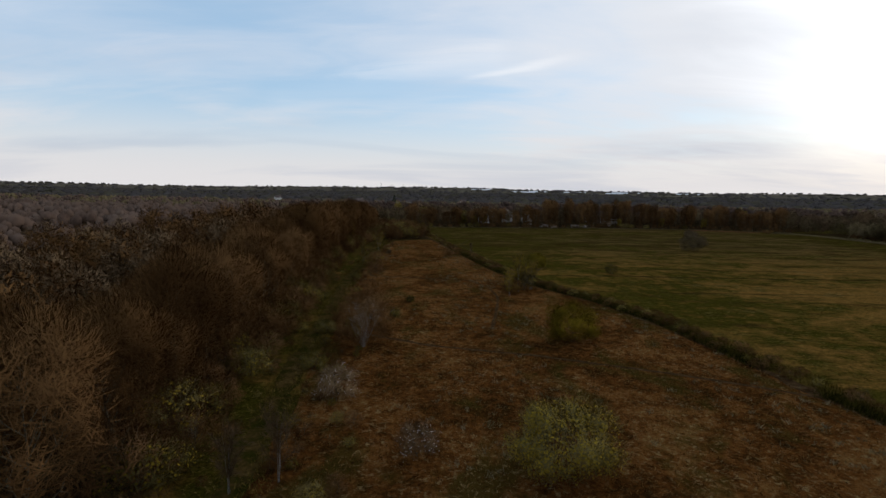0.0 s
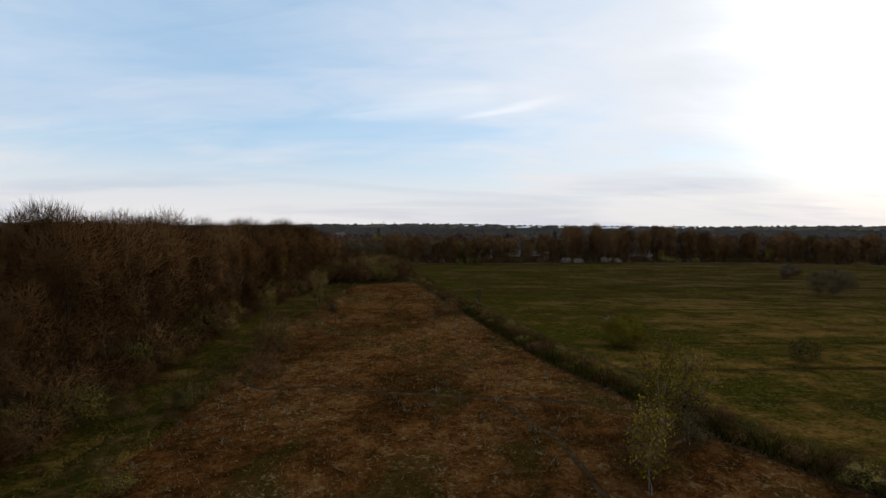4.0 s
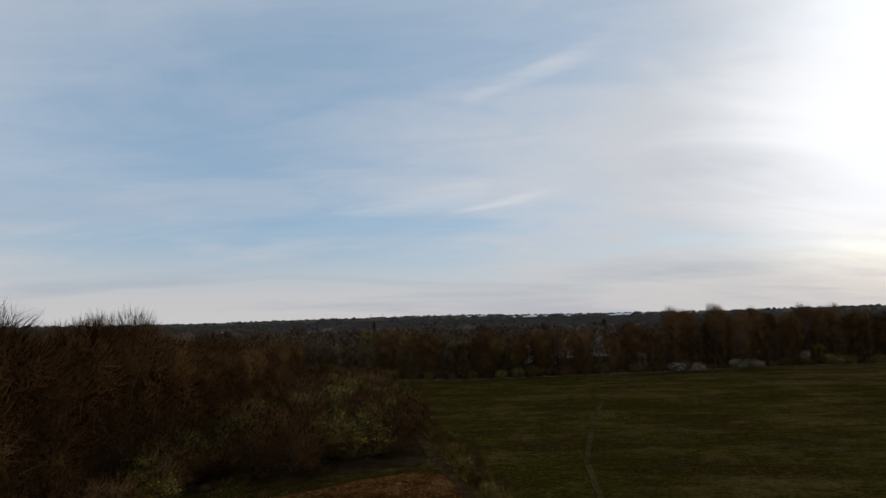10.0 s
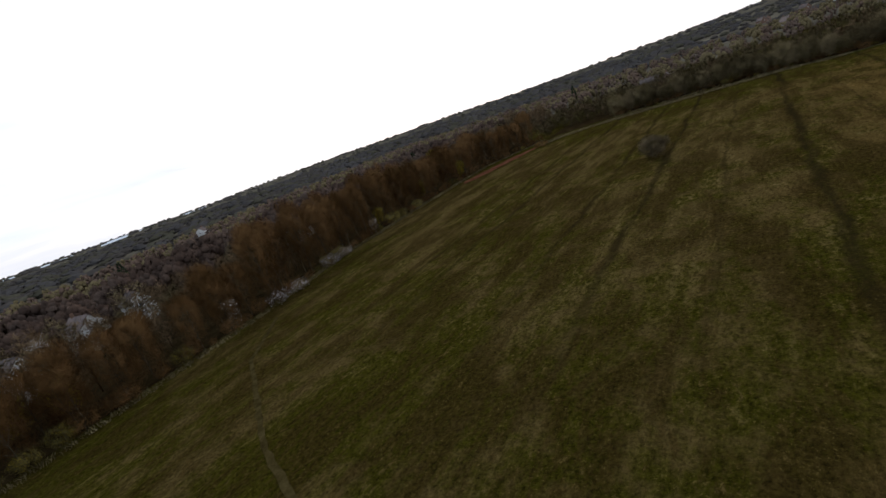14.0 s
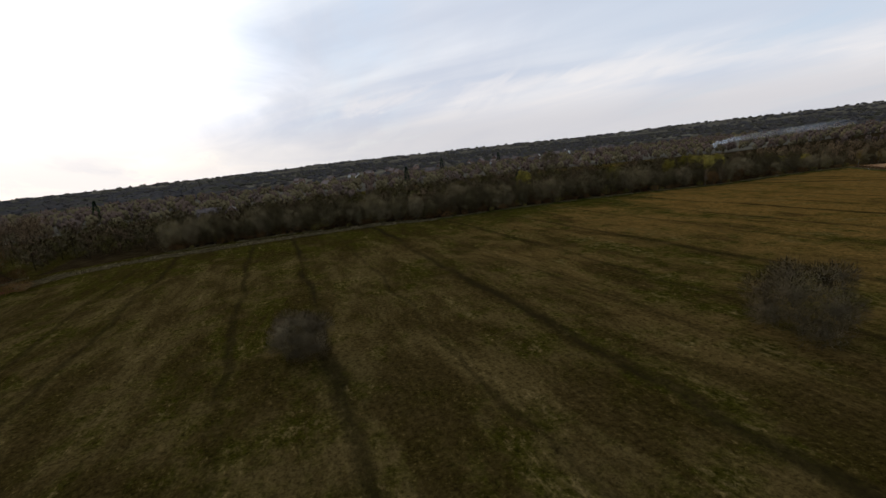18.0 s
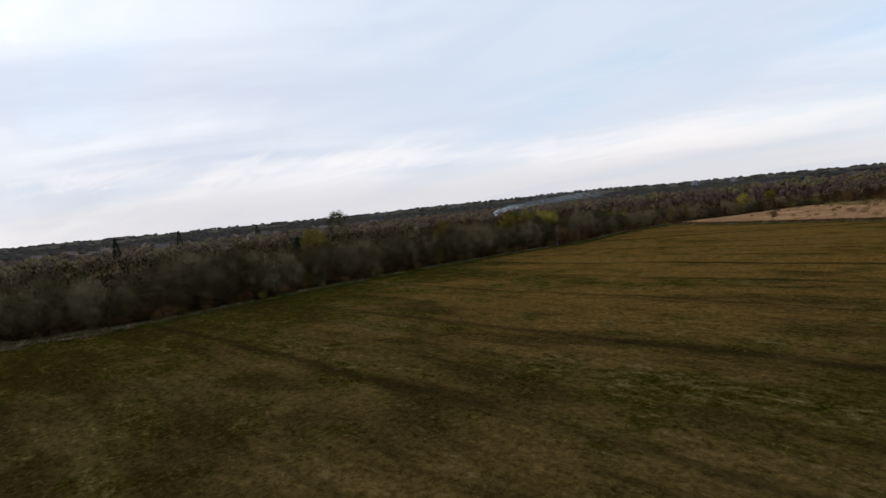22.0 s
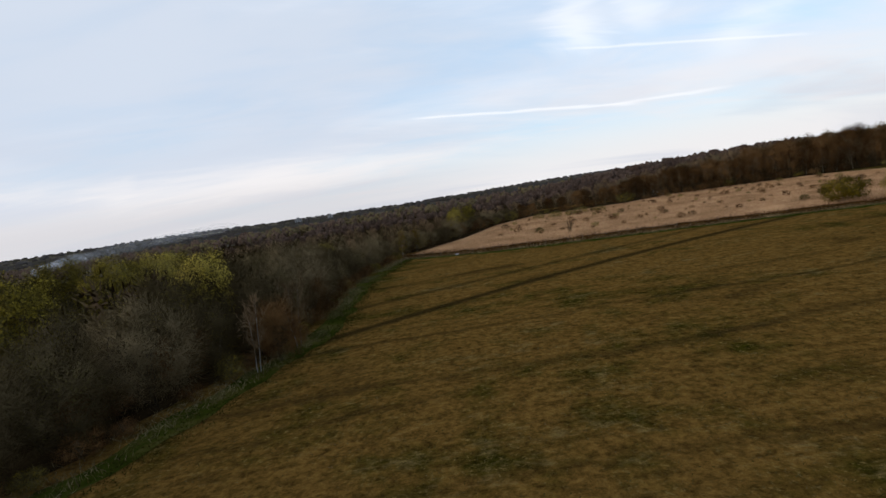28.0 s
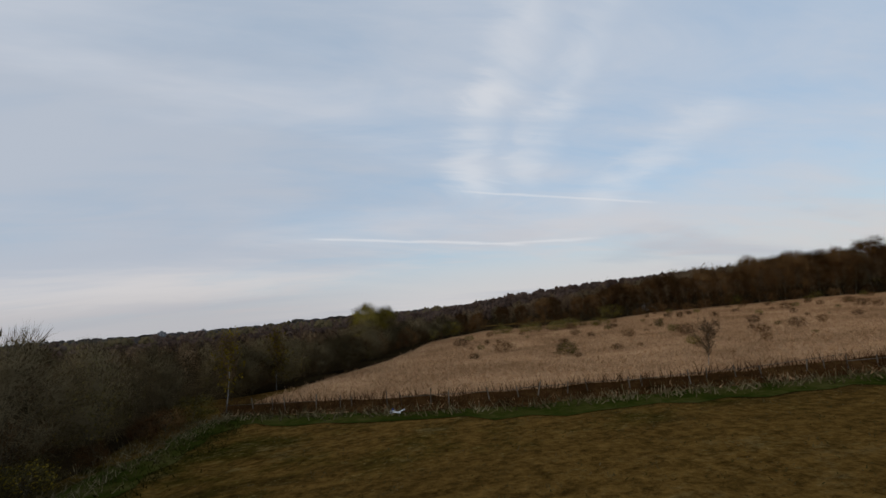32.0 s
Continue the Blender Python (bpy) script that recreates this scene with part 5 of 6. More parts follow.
for x, y, h, w, s in ((-12, 5.0, 4.6, 6.5, 120), (-2.6, -6, 3.6, 4.5, 121), (66, 264.5, 3.4, 7.5, 122), (73, 265.5, 2.8, 6.0, 123), (88, 269.5, 3.2, 7.5, 124), (94, 270.5, 2.5, 5.0, 224), (112, 274, 5.0, 3.2, 225), (57, 268, 6.5, 3.4, 226),
                      (104, -66, 3.0, 5.0, 126), (38, 318, 11.5, 5.5, 127), (286, 352, 10.5, 7.0, 128), (105, 306, 12.0, 5.0, 129)):
    bush("blossom_bush", "blackthorn in thin white blossom over bare twigs", "blossom bush", x, y, h, w, s, ["twig", "bloom"], 1.1 if y < 100 else 1.9, leaf_size=0.045 if y < 100 else 0.075, per=9)


def sweep(rows, sides):
    """One closed round stem through a chain of (p0, p1, r0, r1) rows."""
    pts, rad = [rows[0][0]] + [r[1] for r in rows], [rows[0][2]] + [r[3] for r in rows]
    t = np.arange(sides) * 2 * np.pi / sides
    ring = np.c_[np.cos(t), np.sin(t), np.zeros(sides)]
    v = np.concatenate([p + ring * r for p, r in zip(pts, rad)])
    f = []
    for k in range(len(rows)):
        for i in range(sides):
            j, o = (i + 1) % sides, k * sides
            f += [(o + i, o + j, o + sides + j), (o + i, o + sides + j, o + sides + i)]
    return v, np.array(f)


def birch(seed, x, y, high, wide, stems, leaf, label):
    thick, thin, tips = grow(seed, high * 0.88, wide, stems, 0.3, 16, 4, 0.9, 0.009, 0.04)
    tw = twigs(tips, 7 if wide > 1.3 else 3, 0.5, 0.028, seed, 0.0, 0.7)
    step = 6 + 3 * max(2, 16 // stems)
    stem = [thick[i * step:i * step + 6] for i in range(stems)]
    rest = [t for i in range(stems) for t in thick[i * step + 6:(i + 1) * step]]
    n = len(tw[1])
    crown = join(tw, leafed(tips, leaf, 0.095, seed, 0.3)) if leaf else tw
    idx = np.r_[np.zeros(n, int), np.ones(len(crown[1]) - n, int)]
    fine = join(tubes(rest, 3), sprays(thin, seed))
    crown = join(crown, fine)
    idx = np.r_[idx, np.zeros(len(fine[1]), int)]
    root = tagged(new("birch"), label, "birch", "birches")
    *wood, crown = sized(high, *[sweep(rows, 5) for rows in stem], crown)
    for w in wood:
        part("trunk", np_mesh("trunk", *w, ["birch"], None, True), root)
    part("crown", np_mesh("crown", *crown, ["twig", "green"], idx), root)
    root.location = (x, y, float(land(x, y)))
    return root


birch(131, 17.5, 64, 9.0, 2.6, 3, 9, "three-stemmed white birch in first green leaf")
birch(132, 21, 67, 7.0, 2.2, 2, 5, "slender white birch with russet twigs")
birch(133, 15, 60, 6.0, 2.0, 2, 6, "slender white birch in first green leaf")
birch(134, -13.4, -10, 6.4, 2.3, 4, 0, "thin bare pale birch in bracken")
birch(135, -16.6, -11.5, 5.6, 2.0, 4, 0, "thin bare pale birch in bracken")
birch(136, -25.5, 106, 6.5, 1.6, 2, 3, "slender birch in first green leaf by the track")
birch(137, 10.5, 131, 4.2, 1.0, 1, 0, "thin bare sapling on the hedge bank")
birch(138, -24, 134, 7.5, 1.8, 2, 4, "slender pale birch at the wood edge")
birch(139, 187.5, -9, 5.0, 1.1, 1, 2, "white-stemmed birch at the corner of the reeds")
birch(140, 190.5, -3, 5.2, 1.1, 1, 2, "white-stemmed birch at the corner of the reeds")
bush("russet_thicket", "upright russet saplings at the scrub edge", "thicket", 198.5, 45, 5.6, 4.4, 141, ["twig_warm"], per=30, twig=(0.8, 0.022))
birch(145, 198.0, 54, 6.0, 1.2, 3, 0, "thin white-stemmed birch with bare brown twigs")
birch(146, 199.5, 59, 5.6, 1.1, 2, 0, "thin white-stemmed birch with bare brown twigs")
bush("russet_thicket", "upright russet saplings at the scrub edge", "thicket", 198.5, 57, 5.4, 4.6, 142, ["twig_warm"], per=30, twig=(0.8, 0.022))
birch(143, 160, 8.5, 3.2, 1.1, 1, 0, "small bare sapling beside the ditch")
birch(144, 30, 108, 3.0, 1.0, 1, 0, "small bare sapling beside the footpath")

# willows and poplars in yellow leaf
for k, (x, y, h, w) in enumerate(((217, 33, 8.6, 5.5), (214, 42, 9.0, 6.0), (206, 50, 8.4, 5.0), (217, 44, 9.2, 6.0), (224, 42, 9.4, 6.0), (218, 81, 9.0, 6.0), (212, 62, 9.0, 5.0),
                                  (204, 4, 5.4, 4.5), (205, 16, 5.8, 4.5), (232, 110, 10.5, 6.5), (170, -58, 7.0, 5.0), (176, -40, 7.2, 5.0))):
    bush("yellow_willow", "upright willow in fresh yellow leaf", "willow", x, y, h * 1.16, w * 1.1, 150 + k, ["willow", "yellow"], 22, leaf_size=0.06, per=14, stems=6, limbs=28, twig=(0.7, 0.03))
for x, y, k in ((219.5, 127, 0), (217, 119, 1), (222.5, 133, 2), (228, 172, 3), (226, 160, 4)):
    bush("pale_sapling", "slender sapling in pale first leaf at the scrub edge", "sapling", x, y, 4.6 + 0.4 * k, 3.2, 160 + k, ["willow_grey", "pale_leaf"], 6, leaf_size=0.075, per=7)
bush("tall_poplar", "tall poplar with an open pale crown", "poplar", 290, 62, 17.6, 9.5, 170, ["willow_grey", "pale_leaf"], 2, leaf_size=0.09, per=9, stems=3, limbs=40)
for k, (x, y, h, w) in enumerate(((-41, 128, 15.5, 6.5), (-45, 118, 13.5, 5.5), (-38, 150, 12.0, 5.0), (13, 274, 9.0, 8.0), (22, 279, 9.0, 7.0), (15, 283, 11.0, 6.0), (28, 276, 9.0, 6.0), (-14, 300, 13.0, 8.0), (-34, 330, 14.0, 9.0), (168, 302, 13.0, 6.5), (236, 330, 13.0, 7.5), (150, 281, 8.0, 4.5), (120, 278, 7.0, 4.0), (118, 19, 4.5, 8.0), (108, 20, 4.0, 7.0),
                                  (95, 12, 5.0, 8.0), (178, 279, 8.0, 4.5))):
    bush("leafing_tree", "tree in first yellow-green leaf at the wood edge", "tree", x, y, h, w, 180 + k, ["willow", "green"], 15, leaf_size=0.10, per=11, stems=5, limbs=30)


def conifer(seed, x, y, high, wide):
    rng = np.random.default_rng(seed)
    n = 900
    u = rng.uniform(0.06, 1, n) ** 0.8
    a, r = rng.uniform(0, 6.28, n), wide / 2 * (1 - u) ** 0.8 * rng.uniform(0.5, 1, n)
    p = np.c_[np.cos(a) * r, np.sin(a) * r, high * u]
    d = np.c_[np.cos(a), np.sin(a), rng.uniform(-0.4, 0.4, n)]
    crown = slivers(p, d, rng.uniform(0.5, 1.1, n), rng.uniform(0.25, 0.5, n), rng)
    trunk = tubes([(np.zeros(3) - [0, 0, 0.2], np.array([0, 0, high * 0.95]), high * 0.02, 0.03)], 6)
    return plant("conifer", "dark evergreen conifer above the bare woods", "conifer", "conifers", trunk, crown, "bark", ["conifer"], None, (x, y))


for k, (x, y, h, w) in enumerate(((242, 347, 13, 5), (405, 107, 14, 5), (100, 420, 15, 8), (262, 96, 8.5, 5), (520, 40, 16, 6), (-60, 560, 16, 7), (420, 300, 14, 7), (600, -60, 15, 6))):
    conifer(200 + k, x, y, h, w)

# hedge bank shrubs
drop(hedge_low, spaced([(x - 0.4, y) for x, y in HEDGE[1:]], 2.2, 49, 0.45), 0.22, 0.62, 149, (1.0, 1.6))
for i, (x, y) in enumerate(spaced([(x + 1.0, y + 0.4) for x, y in HEDGE[1:]], 4.0, 249, 0.5)):
    place(hedge_low[(i * 3) % 4], x, y, erng.uniform(0.25, 0.6), erng.uniform(0, 6.28), None, erng.uniform(1.0, 1.6))
for i, (x, y) in enumerate(spaced([(x - 1.9, y - 0.5) for x, y in HEDGE[2:11]], 2.8, 250, 0.5)):
    place(hedge_low[(0, 3, 1, 0, 2)[i % 5]], x, y, erng.uniform(0.22, 0.6), erng.uniform(0, 6.28), None, erng.uniform(1.0, 1.7))
# low scrub in the reeds
reed_poly = REED_NEAR[:-1] + [(92, 33)] + REED_FAR[::-1]
reed_low = low_bushes("reed_shrub", "low shrubs among the reeds", 96)
rs = scatter([(172, -18), (160, -45), (140, -52), (100, -58), (70, -45), (75, 5), (125, 12), (160, 4)], 7.0, 66, 0.5)
drop(reed_low, rs, 0.12, 0.5, 166, (0.9, 1.5))
for x, y, s in ((147, -43, 0.7), (143, -41, 0.6), (139, -44, 0.7), (151, -46, 0.6), (135, -40, 0.6)):
    place(reed_low[2], x, y, s, x, 0.05, 2.0)


# ---- ground growth, past counting ----
def blades(name, label, category, poly_or_pts, per, length, width, material, seed, lift=0.03, lean=0.5, spread=0.25, base=None):
    """Clumps of standing or leaning blades in one mesh."""
    rng = np.random.default_rng(seed)
    p = np.repeat(poly_or_pts, per, 0)
    p = np.c_[p + rng.normal(0, spread, p.shape), np.full(len(p), lift) if base is None else np.repeat(base, per)]
    d = np.c_[rng.normal(0, lean, (len(p), 2)), np.ones(len(p))]
    v, f = slivers(p, d, length * rng.uniform(0.5, 1.3, len(p)), width * rng.uniform(0.6, 1.4, len(p)), rng)
    return tagged(new(name, np_mesh(name, v, f, [material])), label, category, kind="stuff")


blades("reed_growth", "pale dead reeds standing and leaning", "reeds", scatter(reed_poly, 0.55, 70), 5, 0.42, 0.05, "reed", 71, 0.02, 1.1, 0.3)
near_bracken = scatter([p for p in BRACKEN], 0.85, 72)
trod = np.concatenate([spaced(q, 0.7) for q in ([(-22, 84), (-17, 80), (-11, 81), (-5, 79), (3, 78), (17, 76)], [(8, 33), (10, 44), (12, 58), (11, 68), (7, 77)], [(-14, 30), (-2, 24), (14, 20), (30, 14), (47, 6)])])
near_bracken = near_bracken[np.array([((trod - q) ** 2).sum(1).min() for q in near_bracken]) > 0.22]
blades("bracken_growth", "collapsed russet bracken fronds", "bracken", near_bracken, 6, 0.34, 0.085, "bracken_frond", 73, 0.02, 1.2, 0.42)
tus = scatter(BRACKEN, 2.6, 74, 0.6)
tus = tus[(np.sin(tus[:, 0] * 0.21) + np.sin(tus[:, 1] * 0.17 + 1) + np.random.default_rng(75).normal(0, 0.6, len(tus))) > 0.35]
blades("grass_tussocks", "straw-coloured grass tussocks in the bracken", "grass", tus, 16, 0.55, 0.07, "straw", 76, 0.03, 0.8, 0.25)
hs = np.concatenate([spaced([(x + d, y) for x, y in HEDGE[1:]], 0.5, 77, 0.5) for d in (-1.2, -0.4, 0.4, 1.3)])
ts = np.concatenate([spaced([(x + d, y) for x, y in TRACK], 0.6, 176, 0.5) for d in (-1.5, -0.9, 0.9, 1.6, 2.3)])
ts = ts[np.sin(ts[:, 1] * 0.31) + np.sin(ts[:, 1] * 0.13 + ts[:, 0]) > -0.3]
blades("track_grass", "ragged straw and green grass edging the track", "grass", ts, 8, 0.5, 0.07, "bank_blade", 177, 0.03, 0.8, 0.4)
blades("bank_grass", "long rough grass on the hedge bank", "grass", hs, 12, 0.85, 0.06, "bank_blade", 78, 0.2, 0.5, 0.4)
hg = np.concatenate([spaced([(x + d, y) for x, y in HEDGE[1:10]], 0.34, 178, 0.5) for d in (-2.6, -2.0, -1.4, -0.8)])
hg = hg[np.sin(hg[:, 1] * 0.37) + np.sin(hg[:, 1] * 0.19 + hg[:, 0] * 0.5) > -0.85]
blades("hedge_growth", "dark green nettles and bramble along the ditch", "undergrowth", hg, 12, 1.05, 0.085, "hedge_green", 179, 0.05, 0.45, 0.35)
es = np.concatenate([spaced([(x + d, y) for x, y in EAST[1:]], 0.6, 79, 0.5) for d in (-1.5, -0.8, 0.0, 0.9)])
es = es[np.sin(es[:, 1] * 0.23) + np.sin(es[:, 1] * 0.61 + 1) > -0.9]
blades("edge_grass", "long pale grass at the foot of the scrub", "grass", es, 14, 0.42, 0.034, "straw", 80, 0.03, 1.0, 0.45)
blades("verge_grass", "pale dead grass clumps on the verge", "grass", scatter(DEAD_VERGE, 1.1, 181, 0.6), 11, 0.6, 0.05, "straw", 182, 0.03, 0.8, 0.35)
vs = np.concatenate([spaced([(x + d, y) for x, y in EAST[3:]], 0.5, 183, 0.5) for d in (-3.4, -2.9, -2.4, -1.7)])
blades("verge_tufts", "short fresh green grass tufts along the scrub", "grass", vs, 9, 0.2, 0.05, "hedge_green", 184, 0.02, 0.8, 0.5)
ns = np.concatenate([spaced([(x, y + d) for x, y in NORTH], 0.8, 81, 0.5) for d in (-0.3, 0.6, 1.5)])
blades("wood_edge_grass", "long pale grass at the foot of the wood", "grass", ns, 6, 0.6, 0.09, "straw", 82, 0.03, 0.6, 0.4)
rs2 = np.concatenate([spaced([(x, y + d) for x, y in REED_NEAR], 0.45, 83, 0.5) for d in (-2.2, -1.5, -0.8)])
blades("ditch_growth", "dark reddish dead stems along the ditch", "stems", rs2, 8, 0.8, 0.045, "rust", 84, 0.2, 0.5, 0.4)
rs3 = np.concatenate([spaced([(x, y + d) for x, y in REED_NEAR], 0.7, 85, 0.5) for d in (0.1, 0.8, 1.5)])
blades("ditch_grass", "pale grass clumps beside the ditch", "grass", rs3, 9, 0.5, 0.06, "straw", 86, 0.03, 0.8, 0.3)
mt = scatter([(100, 30), (150, 16), (188, 8), (196, 52), (212, 110), (215, 150), (130, 150)], 1.25, 87, 0.6)
blades("meadow_tufts", "scattered short tufts in the mown meadow", "grass", mt, 7, 0.14, 0.03, "meadow_blade", 88, 0.0, 1.0, 0.25)


# ---- stake fence before the reeds ----
def box(name, size, centre, material, parent, label="", turn=0.0, bevel=0.0):
    bm = bmesh.new()
    bmesh.ops.create_cube(bm, size=1.0)
    bmesh.ops.scale(bm, vec=size, verts=bm.verts)
    if bevel:
        bmesh.ops.bevel(bm, geom=bm.edges[:], offset=bevel, segments=1, affect="EDGES")
    bmesh.ops.transform(bm, matrix=pose(*centre, 0, 0, turn), verts=bm.verts)
    return part(name, bm_mesh(name, bm, material), parent, label)


def stake_fence():
    root = tagged(new("stake_fence"), "weathered stake fence with rough rods beside the reed ditch", "fence")
    line = [(x, y - 0.5) for x, y in REED_NEAR[:5]]
    rng = np.random.default_rng(90)
    st = tubes([(np.array([0, 0, -0.1]), np.array([0.0, 0, 0.9]), 0.035, 0.03), (np.array([0, 0, 0.9]), np.array([0.0, 0, 0.96]), 0.03, 0.01)], 5)
    data = np_mesh("stake", *st, ["stake"])
    pts = spaced(line, 1.5, 91, 0.4)
    for x, y in pts:
        ob = part("stake", data, root)
        h = rng.uniform(0.65, 0.95)
        ob.matrix_basis = Matrix.LocRotScale((x, y, 0.2), Euler((rng.normal(0, 0.10), rng.normal(0, 0.10), rng.uniform(0, 6.28))), (1, 1, h))
    for a, b in zip(pts[::4], pts[4::4]):
        if rng.uniform() < 0.8:
            h = rng.uniform(0.6, 0.8)
            part("rod", np_mesh("rod", *tubes([(np.array([*a, h]), np.array([*b, h + rng.normal(0, 0.12)]), 0.018, 0.012)], 4), ["stake"]), root)


stake_fence()


# ---- model glider resting in the grass ----
def model_glider(x, y, z, turn):
    root = tagged(new("model_glider"), "small white foam model glider with slim wings", "model plane")
    root.matrix_basis = pose(x, y, z, 0, 0, turn)

    def wing(name, span, root_chord, tip_chord, sweep, at, thick, up=0.0, material="foam"):
        bm = bmesh.new()
        rows = []
        for s in (-1, -0.5, 0, 0.5, 1):
            c, k = root_chord + (tip_chord - root_chord) * abs(s), abs(s)
            rows.append([bm.verts.new((s * span / 2, -sweep * k + c * u, up * k + thick * t * (1 - 0.5 * k))) for u, t in ((0.5, 0.0), (0.3, 0.5), (-0.1, 0.42), (-0.5, 0.0), (-0.1, -0.2), (0.3, -0.25))])
        for p, q in zip(rows, rows[1:]):
            for i in range(6):
                bm.faces.new((p[i], p[(i + 1) % 6], q[(i + 1) % 6], q[i]))
        bm.faces.new(rows[0])
        bm.faces.new(rows[-1][::-1])
        bmesh.ops.recalc_face_normals(bm, faces=bm.faces[:])
        bmesh.ops.translate(bm, vec=at, verts=bm.verts)
        return part(name, bm_mesh(name, bm, material), root)

    wing("wing", 0.95, 0.17, 0.10, 0.05, (0, 0.06, 0.07), 0.03, 0.04)
    wing("tailplane", 0.34, 0.09, 0.06, 0.02, (0, -0.40, 0.09), 0.012)
    body = tubes([(np.array([0, 0.30, 0.04]), np.array([0, 0.16, 0.045]), 0.012, 0.042), (np.array([0, 0.16, 0.045]), np.array([0, -0.05, 0.05]), 0.042, 0.035),
                  (np.array([0, -0.05, 0.05]), np.array([0, -0.46, 0.07]), 0.035, 0.012)], 8)
    part("fuselage", np_mesh("fuselage", *body, ["foam"], None, True), root)
    box("fin", (0.012, 0.10, 0.13), (0, -0.42, 0.14), "blue_trim", root, "blue fin", 0, 0.004)


model_glider(180.6, 8.6, 0.12, 25)


# ---- houses and far buildings ----
def gabled(x, y, turn, long, deep, eaves, ridge, wall, label, windows=2, chimney=True):
    root = tagged(new("house"), label, "house", "houses among the trees")
    root.matrix_basis = pose(x, y, float(land(x, y)), 0, 0, turn)
    bm = bmesh.new()
    a, b = long / 2, deep / 2
    low = [bm.verts.new(p) for p in ((-a, -b, -0.3), (a, -b, -0.3), (a, b, -0.3), (-a, b, -0.3))]
    top = [bm.verts.new(p) for p in ((-a, -b, eaves), (a, -b, eaves), (a, b, eaves), (-a, b, eaves))]
    r0, r1 = bm.verts.new((-a, 0, ridge)), bm.verts.new((a, 0, ridge))
    for f in ((low[0], low[1], top[1], top[0]), (low[2], low[3], top[3], top[2]), (low[1], low[2], top[2], r1, top[1]), (low[3], low[0], top[0], r0, top[3])):
        bm.faces.new(f)
    part("wall", bm_mesh("wall", bm, wall), root)
    for side in (-1, 1):
        bm = bmesh.new()
        o, s = 0.35, (ridge - eaves) / b
        q = [(-a - o, side * (b + o), eaves - s * o + 0.06), (a + o, side * (b + o), eaves - s * o + 0.06), (a + o, 0, ridge + 0.06), (-a - o, 0, ridge + 0.06)]
        vs = [bm.verts.new(p) for p in q]
        face = bm.faces.new(vs if side < 0 else vs[::-1])
        ex = bmesh.ops.extrude_face_region(bm, geom=[face])
        bmesh.ops.translate(bm, vec=(0, 0, 0.18), verts=[v for v in ex["geom"] if isinstance(v, bmesh.types.BMVert)])
        bmesh.ops.recalc_face_normals(bm, faces=bm.faces[:])
        part("roof", bm_mesh("roof", bm, "roof"), root)
    for side in (-1, 1):
        for k in range(windows):
            u = -a + long * (k + 0.5) / windows
            for z in (1.4, 4.0) if eaves > 4.5 else (1.4,):
                w = box("window", (1.5, 0.12, 1.2), (u, side * (b + 0.02), z), "foam", root)
                box("pane", (1.3, 0.14, 1.0), (u, side * (b + 0.025), z), "glass", w)
    for side in (-1, 1):
        w = box("window", (0.12, 1.3, 1.2), (side * (a + 0.02), 0, eaves - 0.9), "foam", root)
        box("pane", (0.14, 1.1, 1.0), (side * (a + 0.025), 0, eaves - 0.9), "glass", w)
    if chimney:
        box("chimney", (0.7, 0.7, 1.6), (a * 0.6, 0, ridge + 0.5), "brick_wall", root, "brick chimney", 0, 0.03)


W_HOUSE, B_HOUSE = "white-rendered house with a dark tiled roof among bare trees", "brick house with a tiled roof among bare trees"
for x, y, t, wl, big in HOUSES:
    gabled(x, y, t, 10.0, 7.0, 4.9 + big, 8.0 + big, "white_wall" if wl else "brick_wall", W_HOUSE if wl else B_HOUSE, 3 if y < 400 else 2)


def tower_block(x, y, turn, wide, deep, storeys):
    z = float(land(x, y))
    root = tagged(new("tower_block"), "pale concrete tower block on the skyline", "tower block")
    root.matrix_basis = pose(x, y, z, 0, 0, turn)
    box("wall", (wide, deep, storeys * 2.8), (0, 0, storeys * 1.4), "concrete", root, "", 0, 0.1)
    box("roof", (wide * 0.4, deep * 0.5, 3.0), (0, 0, storeys * 2.8 + 1.5), "concrete", root, "", 0, 0.1)
    for k in range(storeys):
        for side in (-1, 1):
            for u in (-0.33, 0, 0.33):
                box("window", (wide * 0.2, 0.3, 1.4), (u * wide, side * deep / 2, k * 2.8 + 1.6), "glass", root)


tower_block(500, -1231, 14, 18, 14, 5)
tower_block(430, -1330, 14, 14, 12, 4)


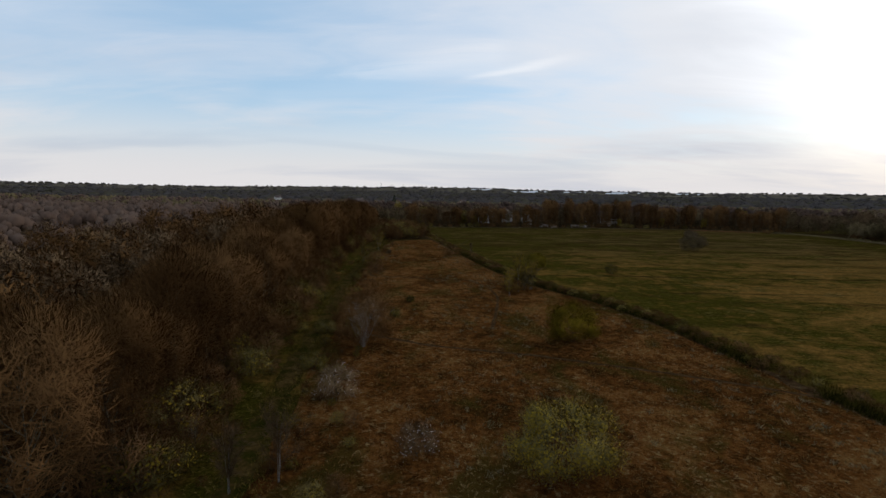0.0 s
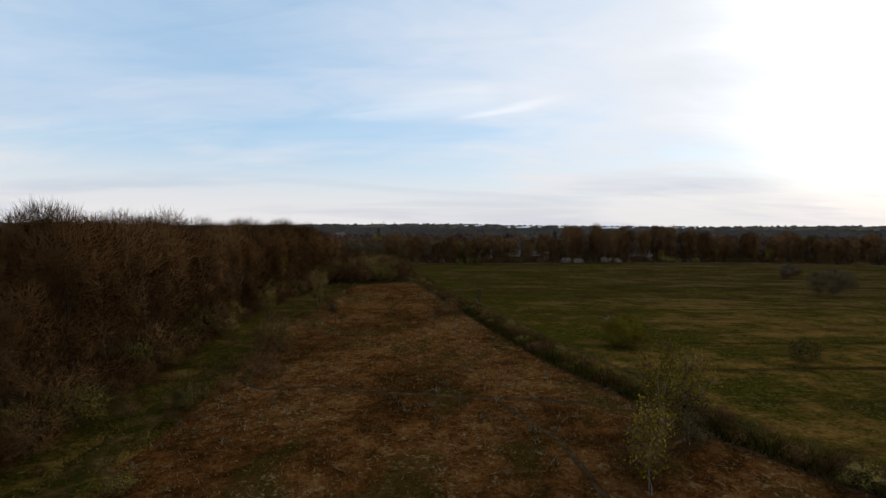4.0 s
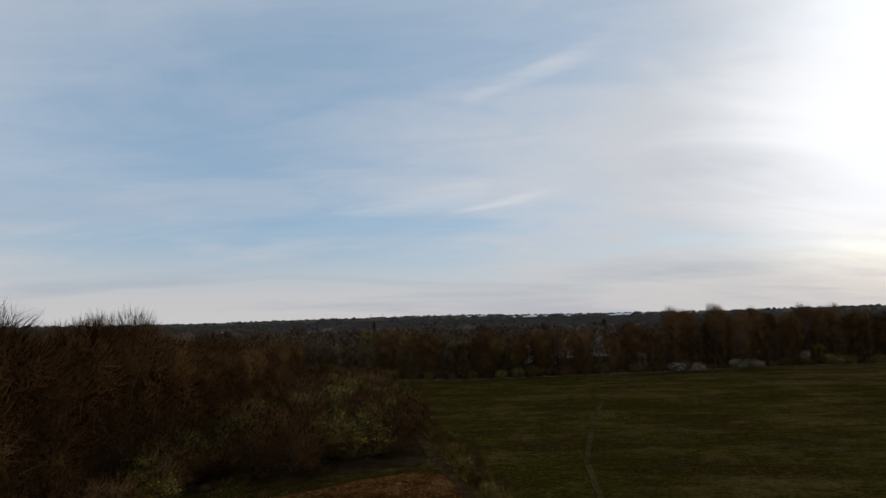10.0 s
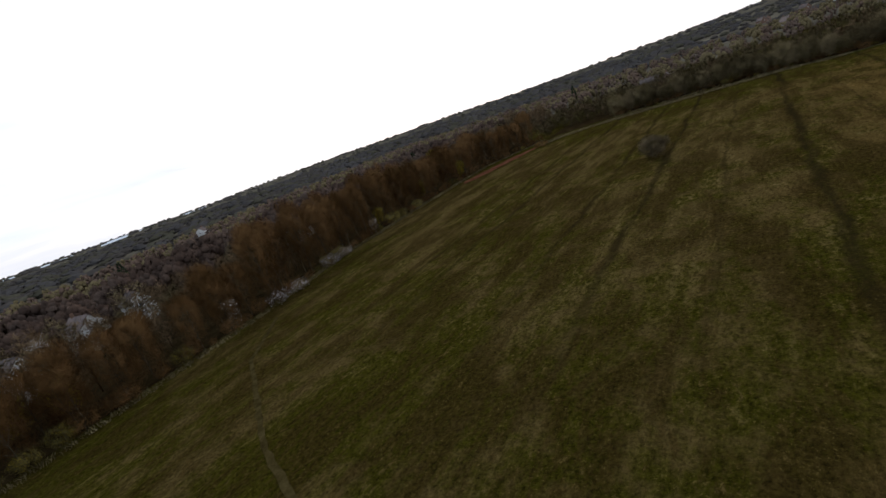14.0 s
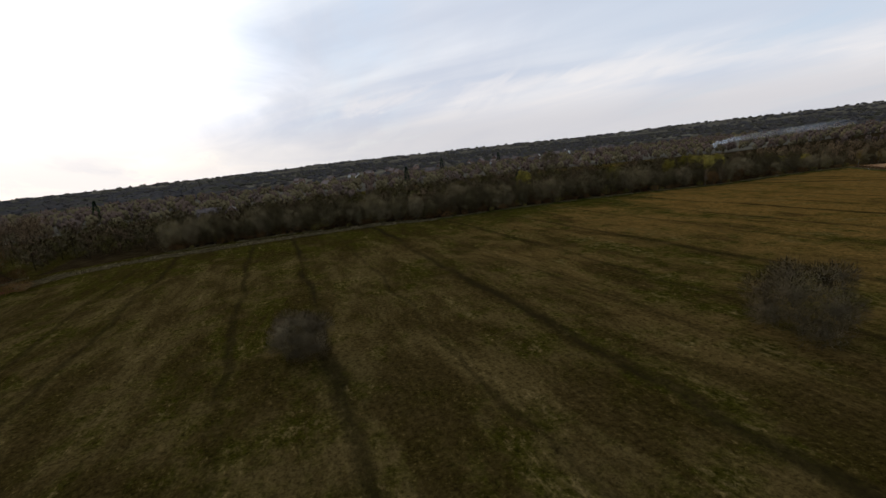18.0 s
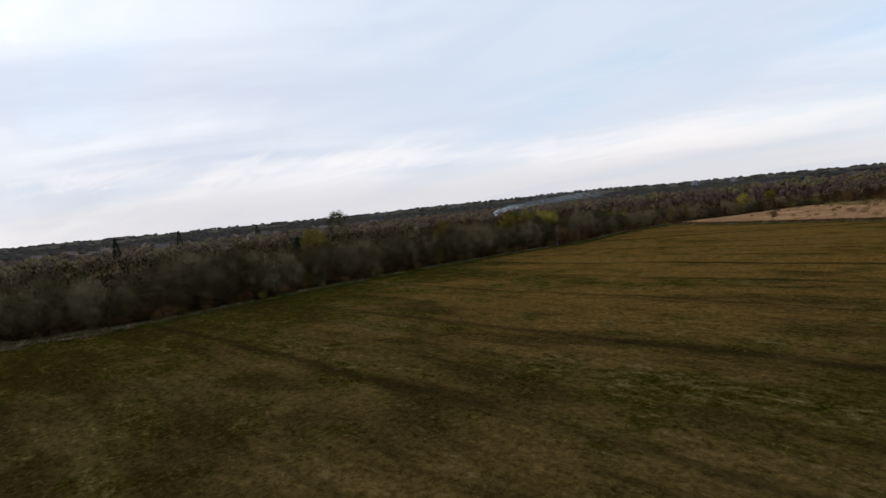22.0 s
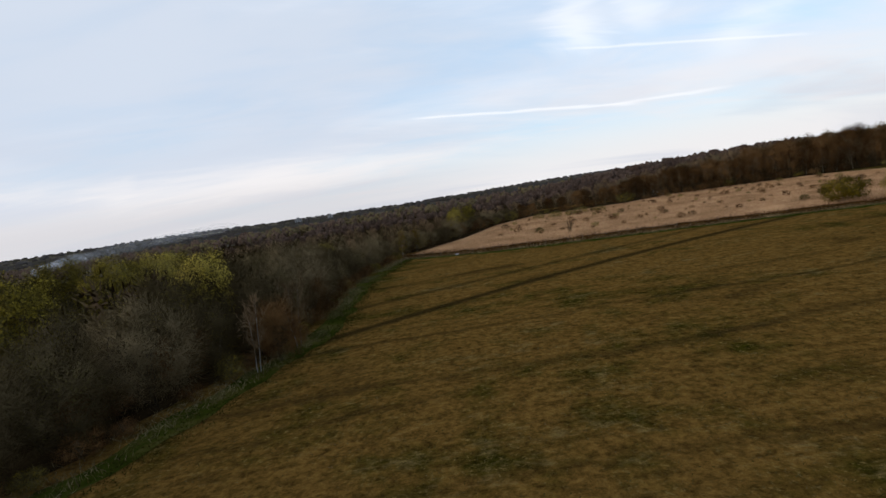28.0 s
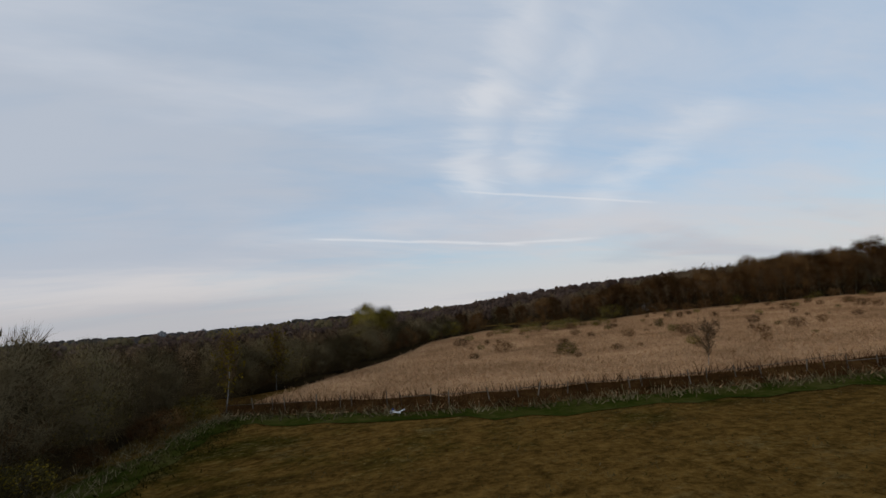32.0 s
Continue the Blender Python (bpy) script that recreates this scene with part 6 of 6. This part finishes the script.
def mast(x, y, high):
    root = tagged(new("lattice_mast"), "thin grey lattice mast on the far hill", "mast", "masts on the far hill")
    root.location = (x, y, float(land(x, y)))
    for a in range(4):
        c, s = math.cos(a * math.pi / 2 + 0.78), math.sin(a * math.pi / 2 + 0.78)
        part("leg", np_mesh("leg", *tubes([(np.array([c * 3, s * 3, 0]), np.array([c * 0.4, s * 0.4, high]), 0.35, 0.25)], 4), ["steel"]), root)
    for k in (0.6, 0.75, 0.9):
        box("arm", (9 * (1.3 - k), 0.5, 0.5), (0, 0, high * k), "steel", root, "", 7)


mast(-400, 3150, 34)
mast(-330, 3190, 30)
mast(-260, 3230, 28)
for k, (x, y, w, d, t) in enumerate(((420, 2450, 150, 40, -8), (560, 2700, 120, 30, -10), (800, 2900, 160, 30, -14), (1000, 2700, 120, 30, -20), (1150, 2950, 170, 30, -20), (250, 3000, 120, 30, -4), (1350, 2600, 130, 25, -25))):
    g = tagged(new("polytunnel"), "long pale polytunnel on the far hillside", "polytunnel", "polytunnels on the far hill")
    g.matrix_basis = pose(x, y, float(land(x, y)), 0, 0, t)
    n = 9
    arc = np.array([(math.cos(math.pi * i / (n - 1)) * d / 2, math.sin(math.pi * i / (n - 1)) * 5.0) for i in range(n)])
    v = np.array([(sx * w / 2, a, b) for sx in (-1, 1) for a, b in arc])
    f = np.array([(i, i + 1, n + i + 1, n + i) for i in range(n - 1)])
    part("cover", np_mesh("cover", v, f, ["sheeting"], None, True), g)

# ---- thin bonfire smoke over the far gardens ----
def smoke_plume(x, y):
    root = tagged(new("smoke_plume"), "thin pale bonfire smoke drifting over the trees", "smoke")
    rng = np.random.default_rng(95)
    for k in range(20):
        u = k / 19
        bm = bmesh.new()
        bmesh.ops.create_icosphere(bm, subdivisions=3, radius=1.0)
        for v in bm.verts:
            v.co *= 1 + 0.4 * noise.noise(v.co * 1.7 + Vector((k * 3.1, 0, 0)))
        r = 0.9 + 2.4 * u ** 0.7
        bmesh.ops.scale(bm, vec=(r * (1.1 + 1.6 * u), r * (1.1 + 1.6 * u), r * (0.9 - 0.3 * u)), verts=bm.verts)
        bmesh.ops.translate(bm, vec=(x - 48 * u ** 1.6 + rng.normal(0, 0.5), y - 42 * u ** 1.6, 5.5 + 7.0 * u ** 0.6 + rng.normal(0, 0.3)), verts=bm.verts)
        me = bm_mesh("puff", bm, "smoke" if k < 7 else "smoke_thin")
        me.polygons.foreach_set("use_smooth", np.full(len(me.polygons), True))
        part("puff", me, root).visible_shadow = False


smoke_plume(322, -84)
